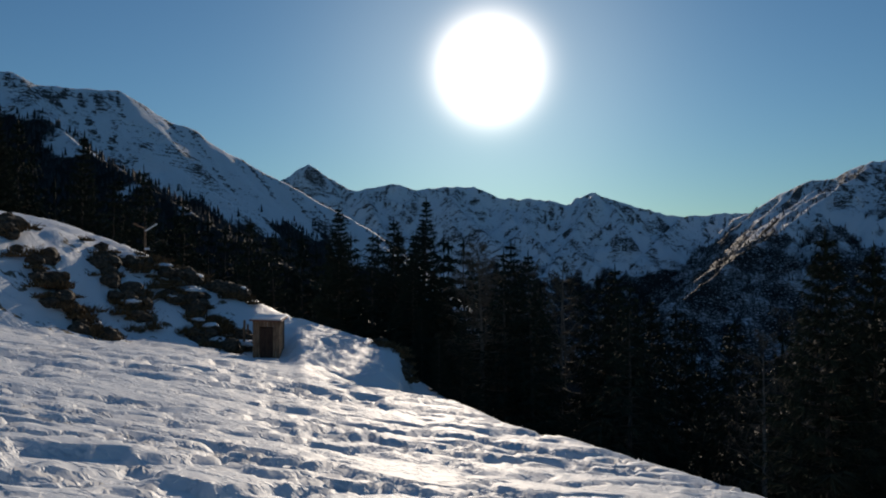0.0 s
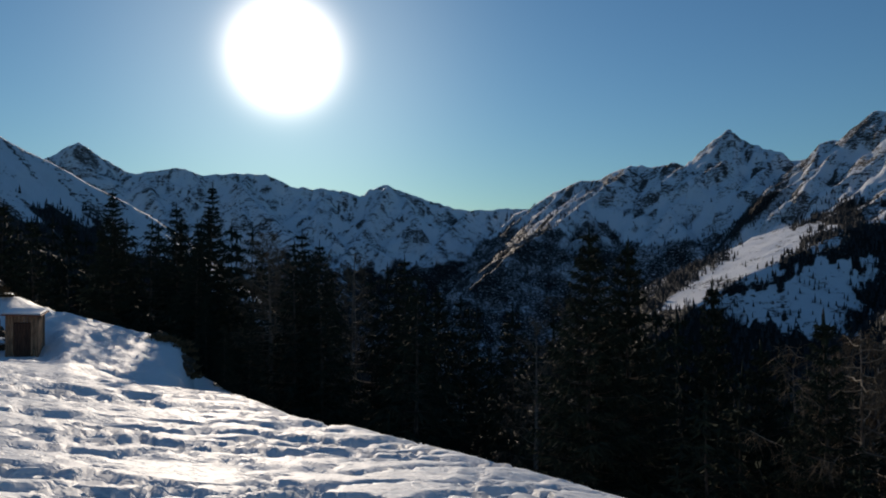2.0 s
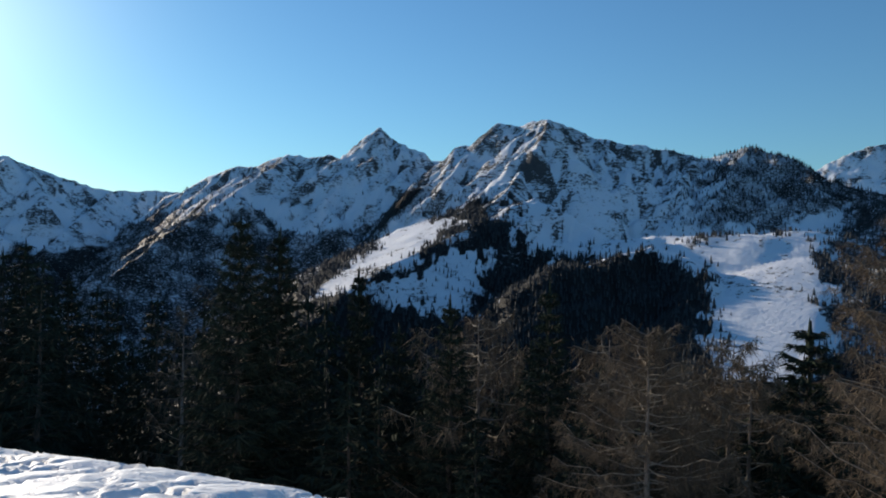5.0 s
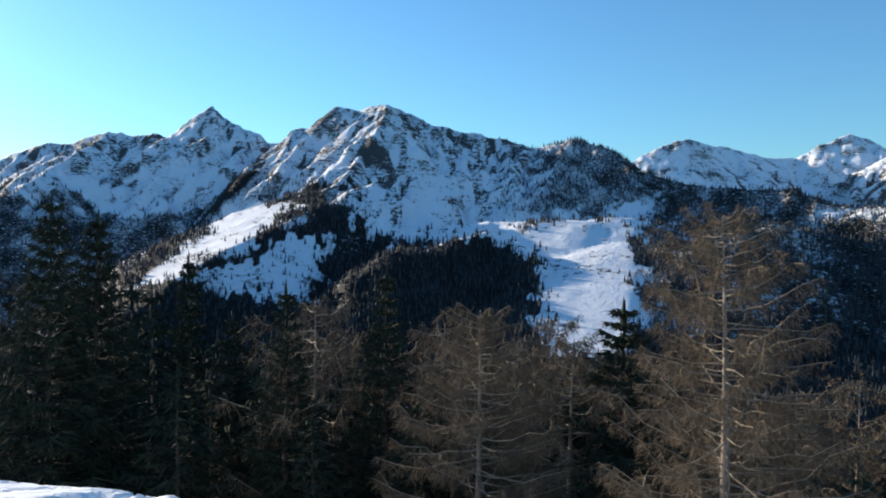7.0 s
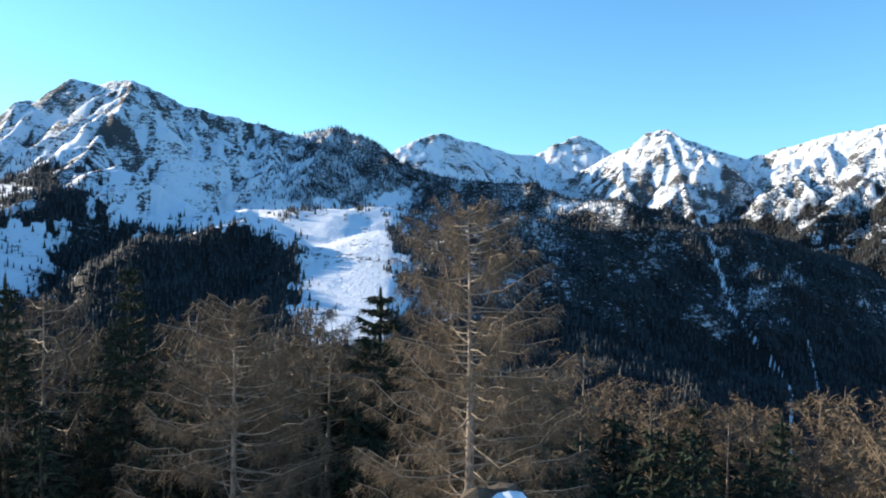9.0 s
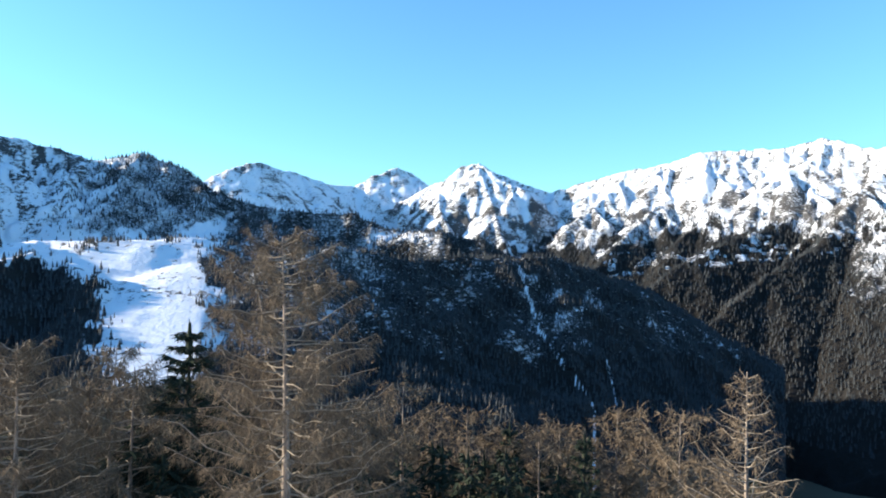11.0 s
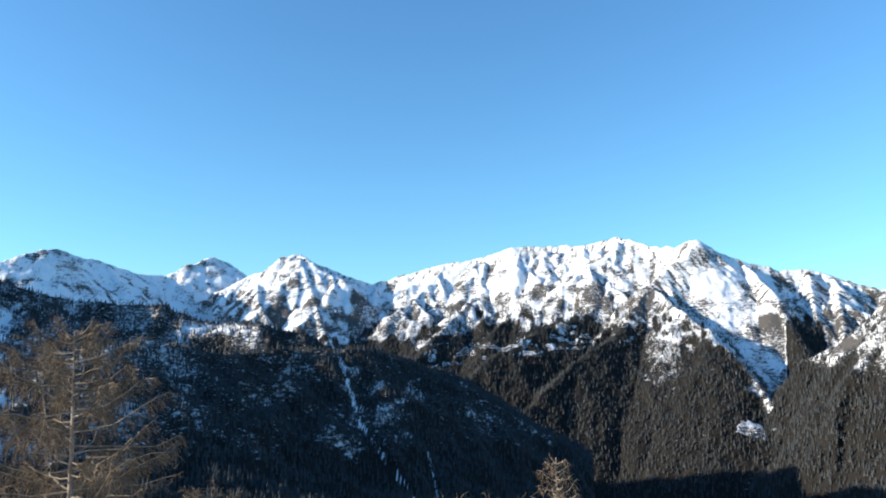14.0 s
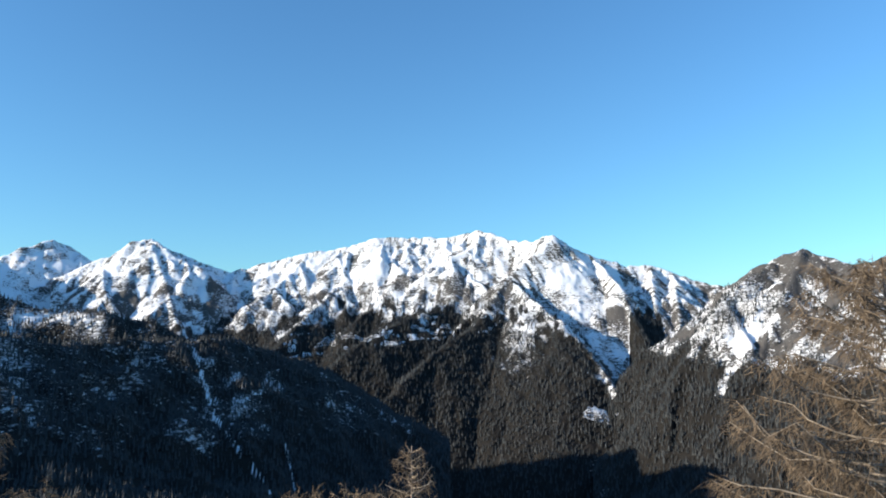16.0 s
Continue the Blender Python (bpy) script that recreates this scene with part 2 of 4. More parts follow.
def snow_relief(x, y):
    """Wind crust, trodden hollows and old tracks."""
    r = np.hypot(x, y)
    fade = (1 - step(r, 50, 90)) * step(r, 0.2, 1.2)
    a = 0.12 * (fbm(x / 2.8 + 0.3 * y, y / 1.3, 11, 3) - 0.5)
    p = 0.93 * x + 0.37 * y + 0.8 * (fbm(x / 0.9, y / 0.9, 61, 3) - 0.5)
    q = -0.37 * x + 0.93 * y + 0.7 * (fbm(x / 0.7, y / 0.7, 65, 3) - 0.5)
    crease = ridged(p / 2.1 + 0.6 * fbm(x / 2, y / 2, 8, 2), q / 0.50 + 0.6 * fbm(x / 3, y / 3, 9, 2), 21, 3)
    patch = step(fbm(x / 5.5, y / 3.2, 71, 2), 0.40, 0.60)
    b2 = -0.15 * step(crease, 0.69, 0.80) * (0.3 + 0.7 * patch)
    b2 = b2 - 0.09 * step(fbm(p / 0.8, q / 0.26, 25, 2), 0.60, 0.72) * (0.25 + 0.75 * patch)
    b2 = b2 * (0.45 + 0.55 * step(r, 5, 11))
    far_p, far_q = p + 0.9 * (fbm(x / 3, y / 3, 81, 2) - 0.5), q + 0.8 * (fbm(x / 2.2, y / 2.2, 83, 3) - 0.5)
    b2 = b2 - 0.17 * step(ridged(far_p / 5.2, far_q / 1.15, 85, 3), 0.70, 0.80) * step(r, 9, 17)
    c = 0.045 * (fbm(x / 0.5, y / 0.28, 31, 3) - 0.5)
    d = 0.45 * (fbm(x / 9, y / 7, 41, 2) - 0.5)
    rut = np.abs(y - 30.5 + 0.55 * x + 1.2 * np.sin(x / 4))
    e = -0.13 * np.exp(-(rut / 0.5) ** 2) * step(-x, 4, 9)
    for far, lean, wave in ((21.5, 0.30, 3.1), (35.5, 0.62, 5.0), (16.0, 0.12, 2.4)):
        rut = np.abs(y - far + lean * x + 0.9 * np.sin(x / wave) + 0.6 * (fbm(x / 1.1, y / 1.1, 55, 2) - 0.5))
        e = e - 0.10 * np.exp(-(rut / 0.32) ** 2) * step(fbm(x / 4, y / 4, 57, 2), 0.42, 0.52)
    return fade * (a + b2 + c + d + e)


fine = np.concatenate([np.arange(-48, -33, 0.8), np.arange(-33, 42, 0.36), np.arange(42, 96, 0.8)])
az_g = np.concatenate([np.arange(-180, -48, 2.5), fine, np.arange(96, 181.5, 2.5)])
az_g[-1] = 180.0
r_g = np.concatenate([[0.02], np.arange(0.1, 2.2, 0.1), 2.2 * 1.0105 ** np.arange(0, 349), 84 * 1.05 ** np.arange(0, 90)])
r_g = r_g[r_g < 4950]
AZ, RR = np.meshgrid(az_g, r_g)
gx, gy = polar(AZ, RR)
gz = meadow(gx, gy) + snow_relief(gx, gy)
me = mesh("ground", np.stack([gx, gy, gz], -1).reshape(-1, 3), grid_faces(*gx.shape), SNOW, smooth=True)
dip = step(RR, 34, 40) * (1 - step(RR, 56, 60)) * step(-AZ, 10, 16)
field(me, "bare", 0.34 * dip + 0.25 * step(fbm(gx / 1.2, gy / 1.2, 77), 0.62, 0.75) * (RR < 70) + 0.9 * step(RR, 62, 75))
ground = tagged(link("ground", me), "trodden crusty snow on a sloping mountain meadow", "snowy ground", kind="structure")


# ---- mountains ----
def tents(x, y, lines, az):
    """Height under a set of ridge lines, each falling away on both sides; also the run along the ridge and the distance from it."""
    best = np.full(x.shape, -1e9)
    run, off = np.zeros(x.shape), np.zeros(x.shape)
    for pts, slope, span, *worn in lines:
        s, worn = 0.0, worn[0] if worn else 6.0
        for (x0, y0, z0), (x1, y1, z1) in zip(pts, pts[1:]):
            dx, dy = x1 - x0, y1 - y0
            n = max(math.hypot(dx, dy), 1e-6)
            # only the columns within reach of this stretch
            b0, b1 = sorted((math.degrees(math.atan2(x0, y0)), math.degrees(math.atan2(x1, y1))))
            pad = math.degrees(span / max(200.0, min(math.hypot(x0, y0), math.hypot(x1, y1))))
            j0, j1 = np.searchsorted(az, (b0 - pad, b1 + pad))
            if j1 <= j0:
                s += n
                continue
            c = np.s_[:, j0:j1]
            px, py = x[c] - x0, y[c] - y0
            t = np.clip((px * dx + py * dy) / (n * n), 0, 1)
            d = np.hypot(px - t * dx, py - t * dy)
            fall = slope
            if isinstance(slope, tuple):
                fall = np.where(px * dy - py * dx > 0, slope[0], slope[1])
            z = z0 + (z1 - z0) * t - fall * (np.sqrt(d * d + worn * worn) - worn)
            better = z > best[c]
            best[c] = np.where(better, z, best[c])
            run[c], off[c] = np.where(better, s + t * n, run[c]), np.where(better, d, off[c])
            s += n
    return best, run, off


def offshoots(rng, pts, gap, reach, grade, fall, depth, crest=False):
    """Side ridges that branch from a ridge and run down, each with smaller ones of its own."""
    out = []
    left, side = gap * rng.uniform(0.3, 1.0), 1
    for p, q in zip(pts, pts[1:]):
        p, q = Vector(p), Vector(q)
        along = (q - p).xy
        n = along.length
        if n < 1e-3:
            continue
        along /= n
        while left < n:
            o = p.lerp(q, left / n)
            left += gap * rng.uniform(0.6, 1.4)
            if crest:
                head = (-o.xy).normalized()
                turn = rng.uniform(-0.75, 0.75)
            else:
                head, side = along.copy(), -side
                turn = side * rng.uniform(0.75, 1.25)
            length = reach * rng.uniform(0.5, 1.3)
            line = [(o.x, o.y, o.z - 1.5)]
            z = o.z - 1.5
            for k in range(4):
                turn += rng.gauss(0, 0.22)
                h = Vector((head.x * math.cos(turn) - head.y * math.sin(turn), head.x * math.sin(turn) + head.y * math.cos(turn)))
                hop = length / 4
                z -= hop * grade * rng.uniform(0.75, 1.25)
                line.append((line[-1][0] + h.x * hop, line[-1][1] + h.y * hop, z))
            out.append((line, fall * rng.uniform(0.9, 1.15), reach))
            if depth:
                out += offshoots(rng, line, gap * 0.42, reach * 0.4, grade * 1.1, fall * 1.05, depth - 1)
        left -= n
    return out


WOODS = {}


def massif(name, label, crest, spurs, slope, foot, woods, rocky, rib=(60, 26), jag=4.0, pitch=0.14, rows=118, seed=1, depth=620, rough=70, calm=None, even=None, bench=None, lowest=-13.0, net=None, lumps=None):
    """One mountain: crest and spurs as (azimuth, elevation, distance), ribs and gullies worn into its flanks."""
    ca, ce, cd = (np.array(v, float) for v in zip(*crest))
    az = np.arange(ca[0], ca[-1], pitch)
    rc = np.interp(az, ca, cd)
    s = np.concatenate([np.linspace(0, 1, rows) ** 0.85, 1 + np.linspace(0.03, 1, 12)])
    A, S = np.meshgrid(az, s)
    RC = np.broadcast_to(rc, A.shape)
    R = np.where(S <= 1, foot + (RC - foot) * S, RC + (S - 1) * depth)
    x, y = polar(A, R)
    fine_crest = [(a, np.interp(a, ca, ce), np.interp(a, ca, cd)) for a in np.arange(ca[0], ca[-1] + 0.01, 0.5)]
    fine_crest = sorted(set(fine_crest + [tuple(map(float, c)) for c in crest]))
    lines = []
    for line, fall, *worn in [(fine_crest, slope)] + list(spurs):
        lines.append(([(*polar(a, d), rise(e, d)) for a, e, d in line], fall, 1600, *worn))
    if net:
        # the worn side ridges, over the part of the mountain that stands bare
        gap, reach, grade, fall, where = net
        branch = random.Random(seed)
        for k, (pts, *_) in enumerate(list(lines)):
            for sub in offshoots(branch, pts, gap, reach if k == 0 else reach * 0.7, grade, fall, 1, k == 0):
                x0, y0, z0 = sub[0][0]
                a0, e0 = math.degrees(math.atan2(x0, y0)), math.degrees(math.atan2(z0 - EYE, math.hypot(x0, y0)))
                if where(a0, e0):
                    lines.append(sub)
    h, run, off = tents(x, y, lines, az)
    if bench:
        h = np.maximum(h, bench(x, y))
    lam, amp = rib
    warp = 1.5 * lam * (fbm(x / 220, y / 220, seed + 5, 2) - 0.5)
    g = ridged((run + warp) / lam / 2, off / (lam * 9), seed + 9, 3)
    fade = step(off, 0, 50)
    g2 = ridged((run + 1.5 * warp) / (lam * 5), off / (lam * 30), seed + 15, 2)
    level = even(A, R) if even else 1.0
    h = h - 1.6 * amp * level * step(off, 60, 450) * (1 - g2)
    h = h - amp * level * fade * (1 - g) * (0.5 + fbm(x / 300, y / 300, seed + 2, 2))
    soft = (calm(A, R) if calm else 1.0) * level
    crag = soft * ridged(x / 150 + 0.4 * fbm(x / 90, y / 90, seed + 8, 2), y / 150, seed + 3, 4) - 0.62 * soft
    h = h + (rough * fade + jag) * crag + 2.6 * jag * level * (fbm(x / 45, y / 45, seed + 13, 3) - 0.5)
    h = h + 34 * level * step(off, 60, 400) * (fbm(x / 260, y / 260, seed + 4, 3) - 0.5)
    if lumps:
        h = h + lumps(A) * (ridged(x / 130 + 0.5 * fbm(x / 80, y / 80, seed + 31, 2), y / 130, seed + 33, 3) - 0.6)
    h = np.maximum(h, -640)
    h[-1] = -640
    me = mesh(name, np.stack([x, y, h], -1).reshape(-1, 3), grid_faces(*x.shape), ALPINE, smooth=True)
    el = np.degrees(np.arctan2(h - EYE, R))
    n1 = fbm(x / 70, y / 70, seed + 6, 3) + 0.25 * (g2 - 0.6)
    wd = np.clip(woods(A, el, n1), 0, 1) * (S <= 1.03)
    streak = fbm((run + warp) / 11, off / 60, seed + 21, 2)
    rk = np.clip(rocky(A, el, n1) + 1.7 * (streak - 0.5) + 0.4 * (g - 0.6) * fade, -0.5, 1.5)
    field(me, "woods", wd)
    field(me, "rocky", rk)
    ob = tagged(link(name, me), label, "mountain", kind="structure")
    WOODS[name] = (x, y, h, wd * (el > lowest), R)
    return ob


def win(v, a, b2, soft):
    return step(v, a - soft, a + soft) * (1 - step(v, b2 - soft, b2 + soft))


massif("mountain_a", "steep snow-covered mountain flank in shade above dark forest",
       [(-54, 12.8, 1500), (-45, 13.3, 1550), (-38, 14.0, 1600), (-30.9, 13.9, 1650), (-29.6, 13.2, 1670), (-27.1, 13.3, 1700), (-24.2, 13.3, 1730), (-20.7, 11.4, 1770), (-18.9, 10.85, 1780),
        (-16.7, 9.4, 1790), (-12.5, 7.35, 1800), (-9.9, 5.85, 1800), (-7.3, 4.6, 1800), (-4, 2.4, 1820), (0, -1, 1850), (5, -5, 1900), (14, -11, 2000)],
       [([(-30, 12.5, 1550), (-27, 9.5, 1350), (-22, 6.5, 1150), (-17, 3.5, 1000), (-11, 0, 850)], 0.72)],
       0.86, 420, lambda a, e, n: step(3.0 - e - (a + 12) * 0.42 + 5 * (n - 0.5), -0.6, 0.8), lambda a, e, n: 0.12 + 0.35 * win(a, -32, -24, 2) * step(e, 11, 12.6), seed=11, rib=(70, 6), jag=5, pitch=0.17, rough=12, lowest=-7.0)

massif("mountain_b", "distant jagged snow ridge in blue shade closing the valley",
       [(-16, 5, 3900), (-13.5, 6.6, 3900), (-12.5, 7.45, 3900), (-10.5, 8.65, 3900), (-9, 7.65, 3900), (-6.7, 6.57, 3900), (-5.5, 6.9, 3900), (-3.4, 7.2, 3900), (-2.1, 6.65, 3900), (0.3, 6.9, 3900), (2.45, 6.9, 3850), (4.4, 6.05, 3800),
        (6.6, 5.9, 3800), (8.6, 5.7, 3800), (9.8, 5.3, 3800), (10.6, 5.9, 3800), (11.8, 6.28, 3800), (13.3, 5.6, 3800), (14.6, 5.15, 3800), (15.8, 4.72, 3800), (18, 4.2, 3800), (20.5, 4.25, 3800), (23.3, 4.2, 3800), (27, 3.5, 3800), (31, 3, 3800)],
       [([(0.3, 6.3, 3700), (3, 3.4, 3300), (7, 0, 2900), (10, -4, 2600)], 0.72), ([(18.4, 4.0, 3700), (16.5, 2.3, 3400), (13, -1.2, 3000), (9, -5, 2700)], 0.74),
        ([(11.8, 6.0, 3700), (10, 2.5, 3350), (8, 0, 3100)], 0.77), ([(-6, 6.2, 3700), (-4, 2.0, 3250)], 0.74)],
       0.85, 2100, lambda a, e, n: 0.8 * step(1.0 - e + 5 * (n - 0.5), -1, 2), lambda a, e, n: 0.22 + 0 * a, seed=31, rib=(90, 20), jag=8, rough=40, net=(260, 520, 0.5, 0.9, lambda a, e: e > 0))

massif("mountain_c", "pyramid-shaped snowy peak with rocky ribs in shade",
       [(6, -9, 3500), (14, -5, 3500), (19, 1, 3500), (22, 3.9, 3450), (23.3, 4.25, 3400), (24.3, 5.0, 3350), (26.9, 6.33, 3250), (28.2, 6.37, 3200), (30.8, 7.4, 3100), (32.2, 7.25, 3050), (33.8, 7.46, 3000), (34.8, 7.33, 3000), (36.1, 8.38, 3000), (38, 9.62, 3000),
        (39.5, 8.2, 2950), (41.2, 7.28, 2900), (42.3, 7.2, 2880), (44, 7.2, 2850), (47, 6.0, 2800), (50, 5, 2800)],
       [([(30.8, 7.1, 3030), (28.6, 5.7, 2850), (25, 3, 2600), (21.6, 0.8, 2350), (18, -2.5, 2100), (14, -6, 1900)], (1.7, 0.78)),
        ([(36.1, 8.1, 2950), (34.5, 5, 2700), (32, 1.5, 2450)], 0.82), ([(38, 9.5, 2980), (38.4, 6.8, 2750)], 0.85)],
       0.85, 1100, lambda a, e, n: np.maximum(0.72 * step(3.0 - e - 0.1 * (a - 30) + 5 * (n - 0.5), -0.8, 1.4), 0.5 * np.exp(-((a - np.interp(e, [-6, -2.5, 0.8, 3, 5.7], [14, 18, 21.6, 25, 28.6])) / 1.5) ** 2) * step(5.4 - e + 4 * (n - 0.5), -0.5, 1)), lambda a, e, n: 0.17 + 0.26 * step(e, 7.4, 8.6) + 0.12 * win(a - 0.9 * (e - 5), 26, 31, 1.5) + 0.2 * win(e, 5.6, 7.5, 0.4), seed=51, rib=(60, 16), jag=9, rough=36, lowest=-8.0, net=(190, 420, 0.5, 0.9, lambda a, e: e > 1))


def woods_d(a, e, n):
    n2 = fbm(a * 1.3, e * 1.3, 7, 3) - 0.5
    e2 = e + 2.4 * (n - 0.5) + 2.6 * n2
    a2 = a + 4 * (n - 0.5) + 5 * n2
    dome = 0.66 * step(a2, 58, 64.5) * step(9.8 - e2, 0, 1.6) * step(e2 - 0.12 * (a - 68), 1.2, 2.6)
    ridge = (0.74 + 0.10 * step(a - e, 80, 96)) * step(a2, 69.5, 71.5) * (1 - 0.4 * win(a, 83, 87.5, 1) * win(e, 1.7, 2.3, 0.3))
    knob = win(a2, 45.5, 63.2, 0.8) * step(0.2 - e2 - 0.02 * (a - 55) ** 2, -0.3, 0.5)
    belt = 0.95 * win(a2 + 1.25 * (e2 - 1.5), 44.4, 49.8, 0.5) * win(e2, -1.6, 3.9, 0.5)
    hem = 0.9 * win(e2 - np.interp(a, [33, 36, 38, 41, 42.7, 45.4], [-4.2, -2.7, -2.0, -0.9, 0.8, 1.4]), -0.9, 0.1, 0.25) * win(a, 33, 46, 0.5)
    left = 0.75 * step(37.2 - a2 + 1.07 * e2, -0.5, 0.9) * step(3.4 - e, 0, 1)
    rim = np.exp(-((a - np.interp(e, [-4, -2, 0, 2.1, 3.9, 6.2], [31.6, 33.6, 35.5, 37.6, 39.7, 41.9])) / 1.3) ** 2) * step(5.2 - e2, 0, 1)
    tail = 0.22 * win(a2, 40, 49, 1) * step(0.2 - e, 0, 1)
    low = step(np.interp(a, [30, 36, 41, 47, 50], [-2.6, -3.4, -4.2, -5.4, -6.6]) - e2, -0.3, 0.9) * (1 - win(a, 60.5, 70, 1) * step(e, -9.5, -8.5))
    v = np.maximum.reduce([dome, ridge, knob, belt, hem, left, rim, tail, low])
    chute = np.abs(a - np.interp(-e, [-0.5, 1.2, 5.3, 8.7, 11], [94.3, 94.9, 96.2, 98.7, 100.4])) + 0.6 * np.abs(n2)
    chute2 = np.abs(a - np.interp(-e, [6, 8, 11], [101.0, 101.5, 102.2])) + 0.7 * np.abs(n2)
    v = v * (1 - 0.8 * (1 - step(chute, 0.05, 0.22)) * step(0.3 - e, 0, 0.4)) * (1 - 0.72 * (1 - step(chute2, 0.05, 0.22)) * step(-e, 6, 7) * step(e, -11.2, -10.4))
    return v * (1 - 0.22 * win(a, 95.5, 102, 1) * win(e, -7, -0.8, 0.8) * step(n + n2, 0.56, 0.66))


def alp(x, y):
    """A gently sloping alpine meadow on the mountain's left flank."""
    u, v = x - 1040, y - 1217
    return 38 + 0.37 * u - 0.10 * v - 0.6 * np.maximum(-v - 190, 0) - 0.6 * np.maximum(v - 160, 0) - 0.7 * np.maximum(u - 190, 0) - 0.25 * np.maximum(-u - 260, 0) + 5 * (fbm(x / 60, y / 60, 87, 2) - 0.5)


massif("mountain_d", "rocky double-topped snow mountain with a forested shoulder and snowy clearings",
       [(18, -14, 1800), (28, -7.5, 2050), (33, -2.5, 2230), (34.8, -1.5, 2290), (36.3, 0.5, 2350), (37.5, 0.9, 2390), (38.6, 2.5, 2430), (39.7, 2.9, 2470), (40.7, 4.3, 2500), (41.5, 4.8, 2520), (42.5, 6.8, 2550), (43.2, 7.4, 2560), (44, 8.1, 2570), (45.3, 8.52, 2590), (47.3, 10.22, 2600), (48.8, 9.9, 2570), (49.5, 10.15, 2550), (51.2, 10.46, 2470), (53, 9.8, 2480), (55, 8.8, 2480), (57.4, 8.35, 2480), (60.6, 7.8, 2470),
        (62.6, 7.2, 2450), (63.7, 7.32, 2440), (66, 7.75, 2400), (67.8, 7.25, 2340), (69.5, 6.45, 2280), (70.7, 5.6, 2240), (73.6, 4.3, 2190), (76.8, 3.95, 2160), (79.3, 3.8, 2150), (81.6, 3.5, 2120), (83.5, 2.9, 2080), (88.3, 2.55, 2000),
        (92.5, 1.45, 1960), (94.5, 0.0, 1990), (97, -4, 2130), (101, -9, 2180), (106, -14, 2240), (114, -16, 2330)],
       [([(50.7, 10.0, 2430), (49.7, 7.3, 2220), (47.7, 4.5, 1980), (46.2, 3.0, 1800)], 0.85),
        ([(48, 0.6, 1560), (54, 1.1, 1540), (60, 1.3, 1470), (66, 1.5, 1430), (70, 1.3, 1430)], 0.56, 60),
        ([(51.5, -1.5, 1190), (53, -0.9, 1210), (56, -0.4, 1250), (59.2, 0.4, 1290), (61.5, -0.2, 1270), (62.8, -1.5, 1200), (63.7, -4.2, 1110)], 0.62, 10),
        ([(78, 1.2, 1290), (80, 0.8, 1330), (85, 0.2, 1400), (88.5, 0.2, 1450), (92, 0.15, 1500), (96, 0.15, 1570), (100, -0.3, 1660), (103.3, -2.1, 1740), (107, -4.25, 1830), (109.7, -6.6, 1890), (111.9, -8.4, 1930), (115, -11, 1990)], 0.58, 20),
        ([(69.2, 1.8, 1500), (69.6, 0.0, 1360), (70.2, -3.2, 1200), (70.6, -6.5, 1060)], 0.36, 90),
                ([(73.6, 4, 2150), (77, 1.5, 1700), (79, -1.5, 1380), (82, -5, 1100)], 0.67)],
       0.85, 650, woods_d, lambda a, e, n: 0.27 + 0.14 * step(e, 6.5, 9.0) * win(a, 45, 54, 2) + 0.24 * win(a, 53, 63, 1) * step(e - np.interp(a, [53, 57, 62], [9.0, 7.6, 6.0]), -1.4, 0.2) + 0.08 * win(a, 57.5, 71, 1.5) * step(e, 2.0, 3.5) + 0.3 * np.exp(-((a - np.interp(e, [2, 4.4, 7.1, 10.3], [45.4, 47.8, 49.6, 51.0])) / 0.8) ** 2) * step(e, 2, 4) + 0.3 * np.exp(-((a - np.interp(e, [2.1, 3.9, 6.2, 8], [37.6, 39.7, 42.1, 43.7])) / 1.2) ** 2) + 0.15 * win(e - 0.35 * (a - 52), 1.5, 5.0, 0.8) * win(a, 49, 53, 1) - 0.3 * step(3.0 - e, 0, 1.0), seed=71, rib=(46, 16), jag=8, rows=170, pitch=0.125, rough=26, net=(120, 330, 0.55, 0.95, lambda a, e: e > 3.6 and 41 < a < 72), lumps=lambda a: 46 * win(a, 78, 118, 3), calm=lambda a, r: 1 - 0.85 * win(a, 60, 72, 1.5) * (1 - step(r, 1500, 1600)), even=lambda a, r: 1 - 0.88 * win(a, 31, 46, 1.0) * (1 - step(r, 1740, 1800)) - 0.8 * win(a, 61, 71, 1.0) * (1 - step(r, 1560, 1640)), bench=alp)

massif("mountain_e", "far white peaks, half sunlit and half in blue shade",
       [(64, 4, 3800), (68, 5.3, 3850), (70.2, 6.0, 3900), (72.4, 7.2, 3980), (74.3, 7.62, 4040), (76, 7.0, 4130), (77.7, 6.7, 4210), (79.5, 6.1, 4290), (81.5, 5.9, 4370), (83.2, 6.8, 4420), (85, 7.38, 4500), (86, 7.0, 4540), (87.6, 6.0, 4600), (91, 4.2, 4650), (96, 2, 4700)],
       [([(77.7, 6.5, 4150), (79, 4.6, 3950), (81, 3.2, 3750)], 0.72), ([(86.6, 6.5, 4450), (87.2, 4.6, 4200), (88, 1, 3800)], 0.72)],
       0.85, 2900, lambda a, e, n: 0 * a, lambda a, e, n: 0.08 + 0.34 * step(e, 6.2, 7.2), seed=91, rib=(80, 10), jag=9, rough=20, net=(240, 460, 0.5, 0.9, lambda a, e: e > 3 and (a > 86 or 75.5 < a < 79)))


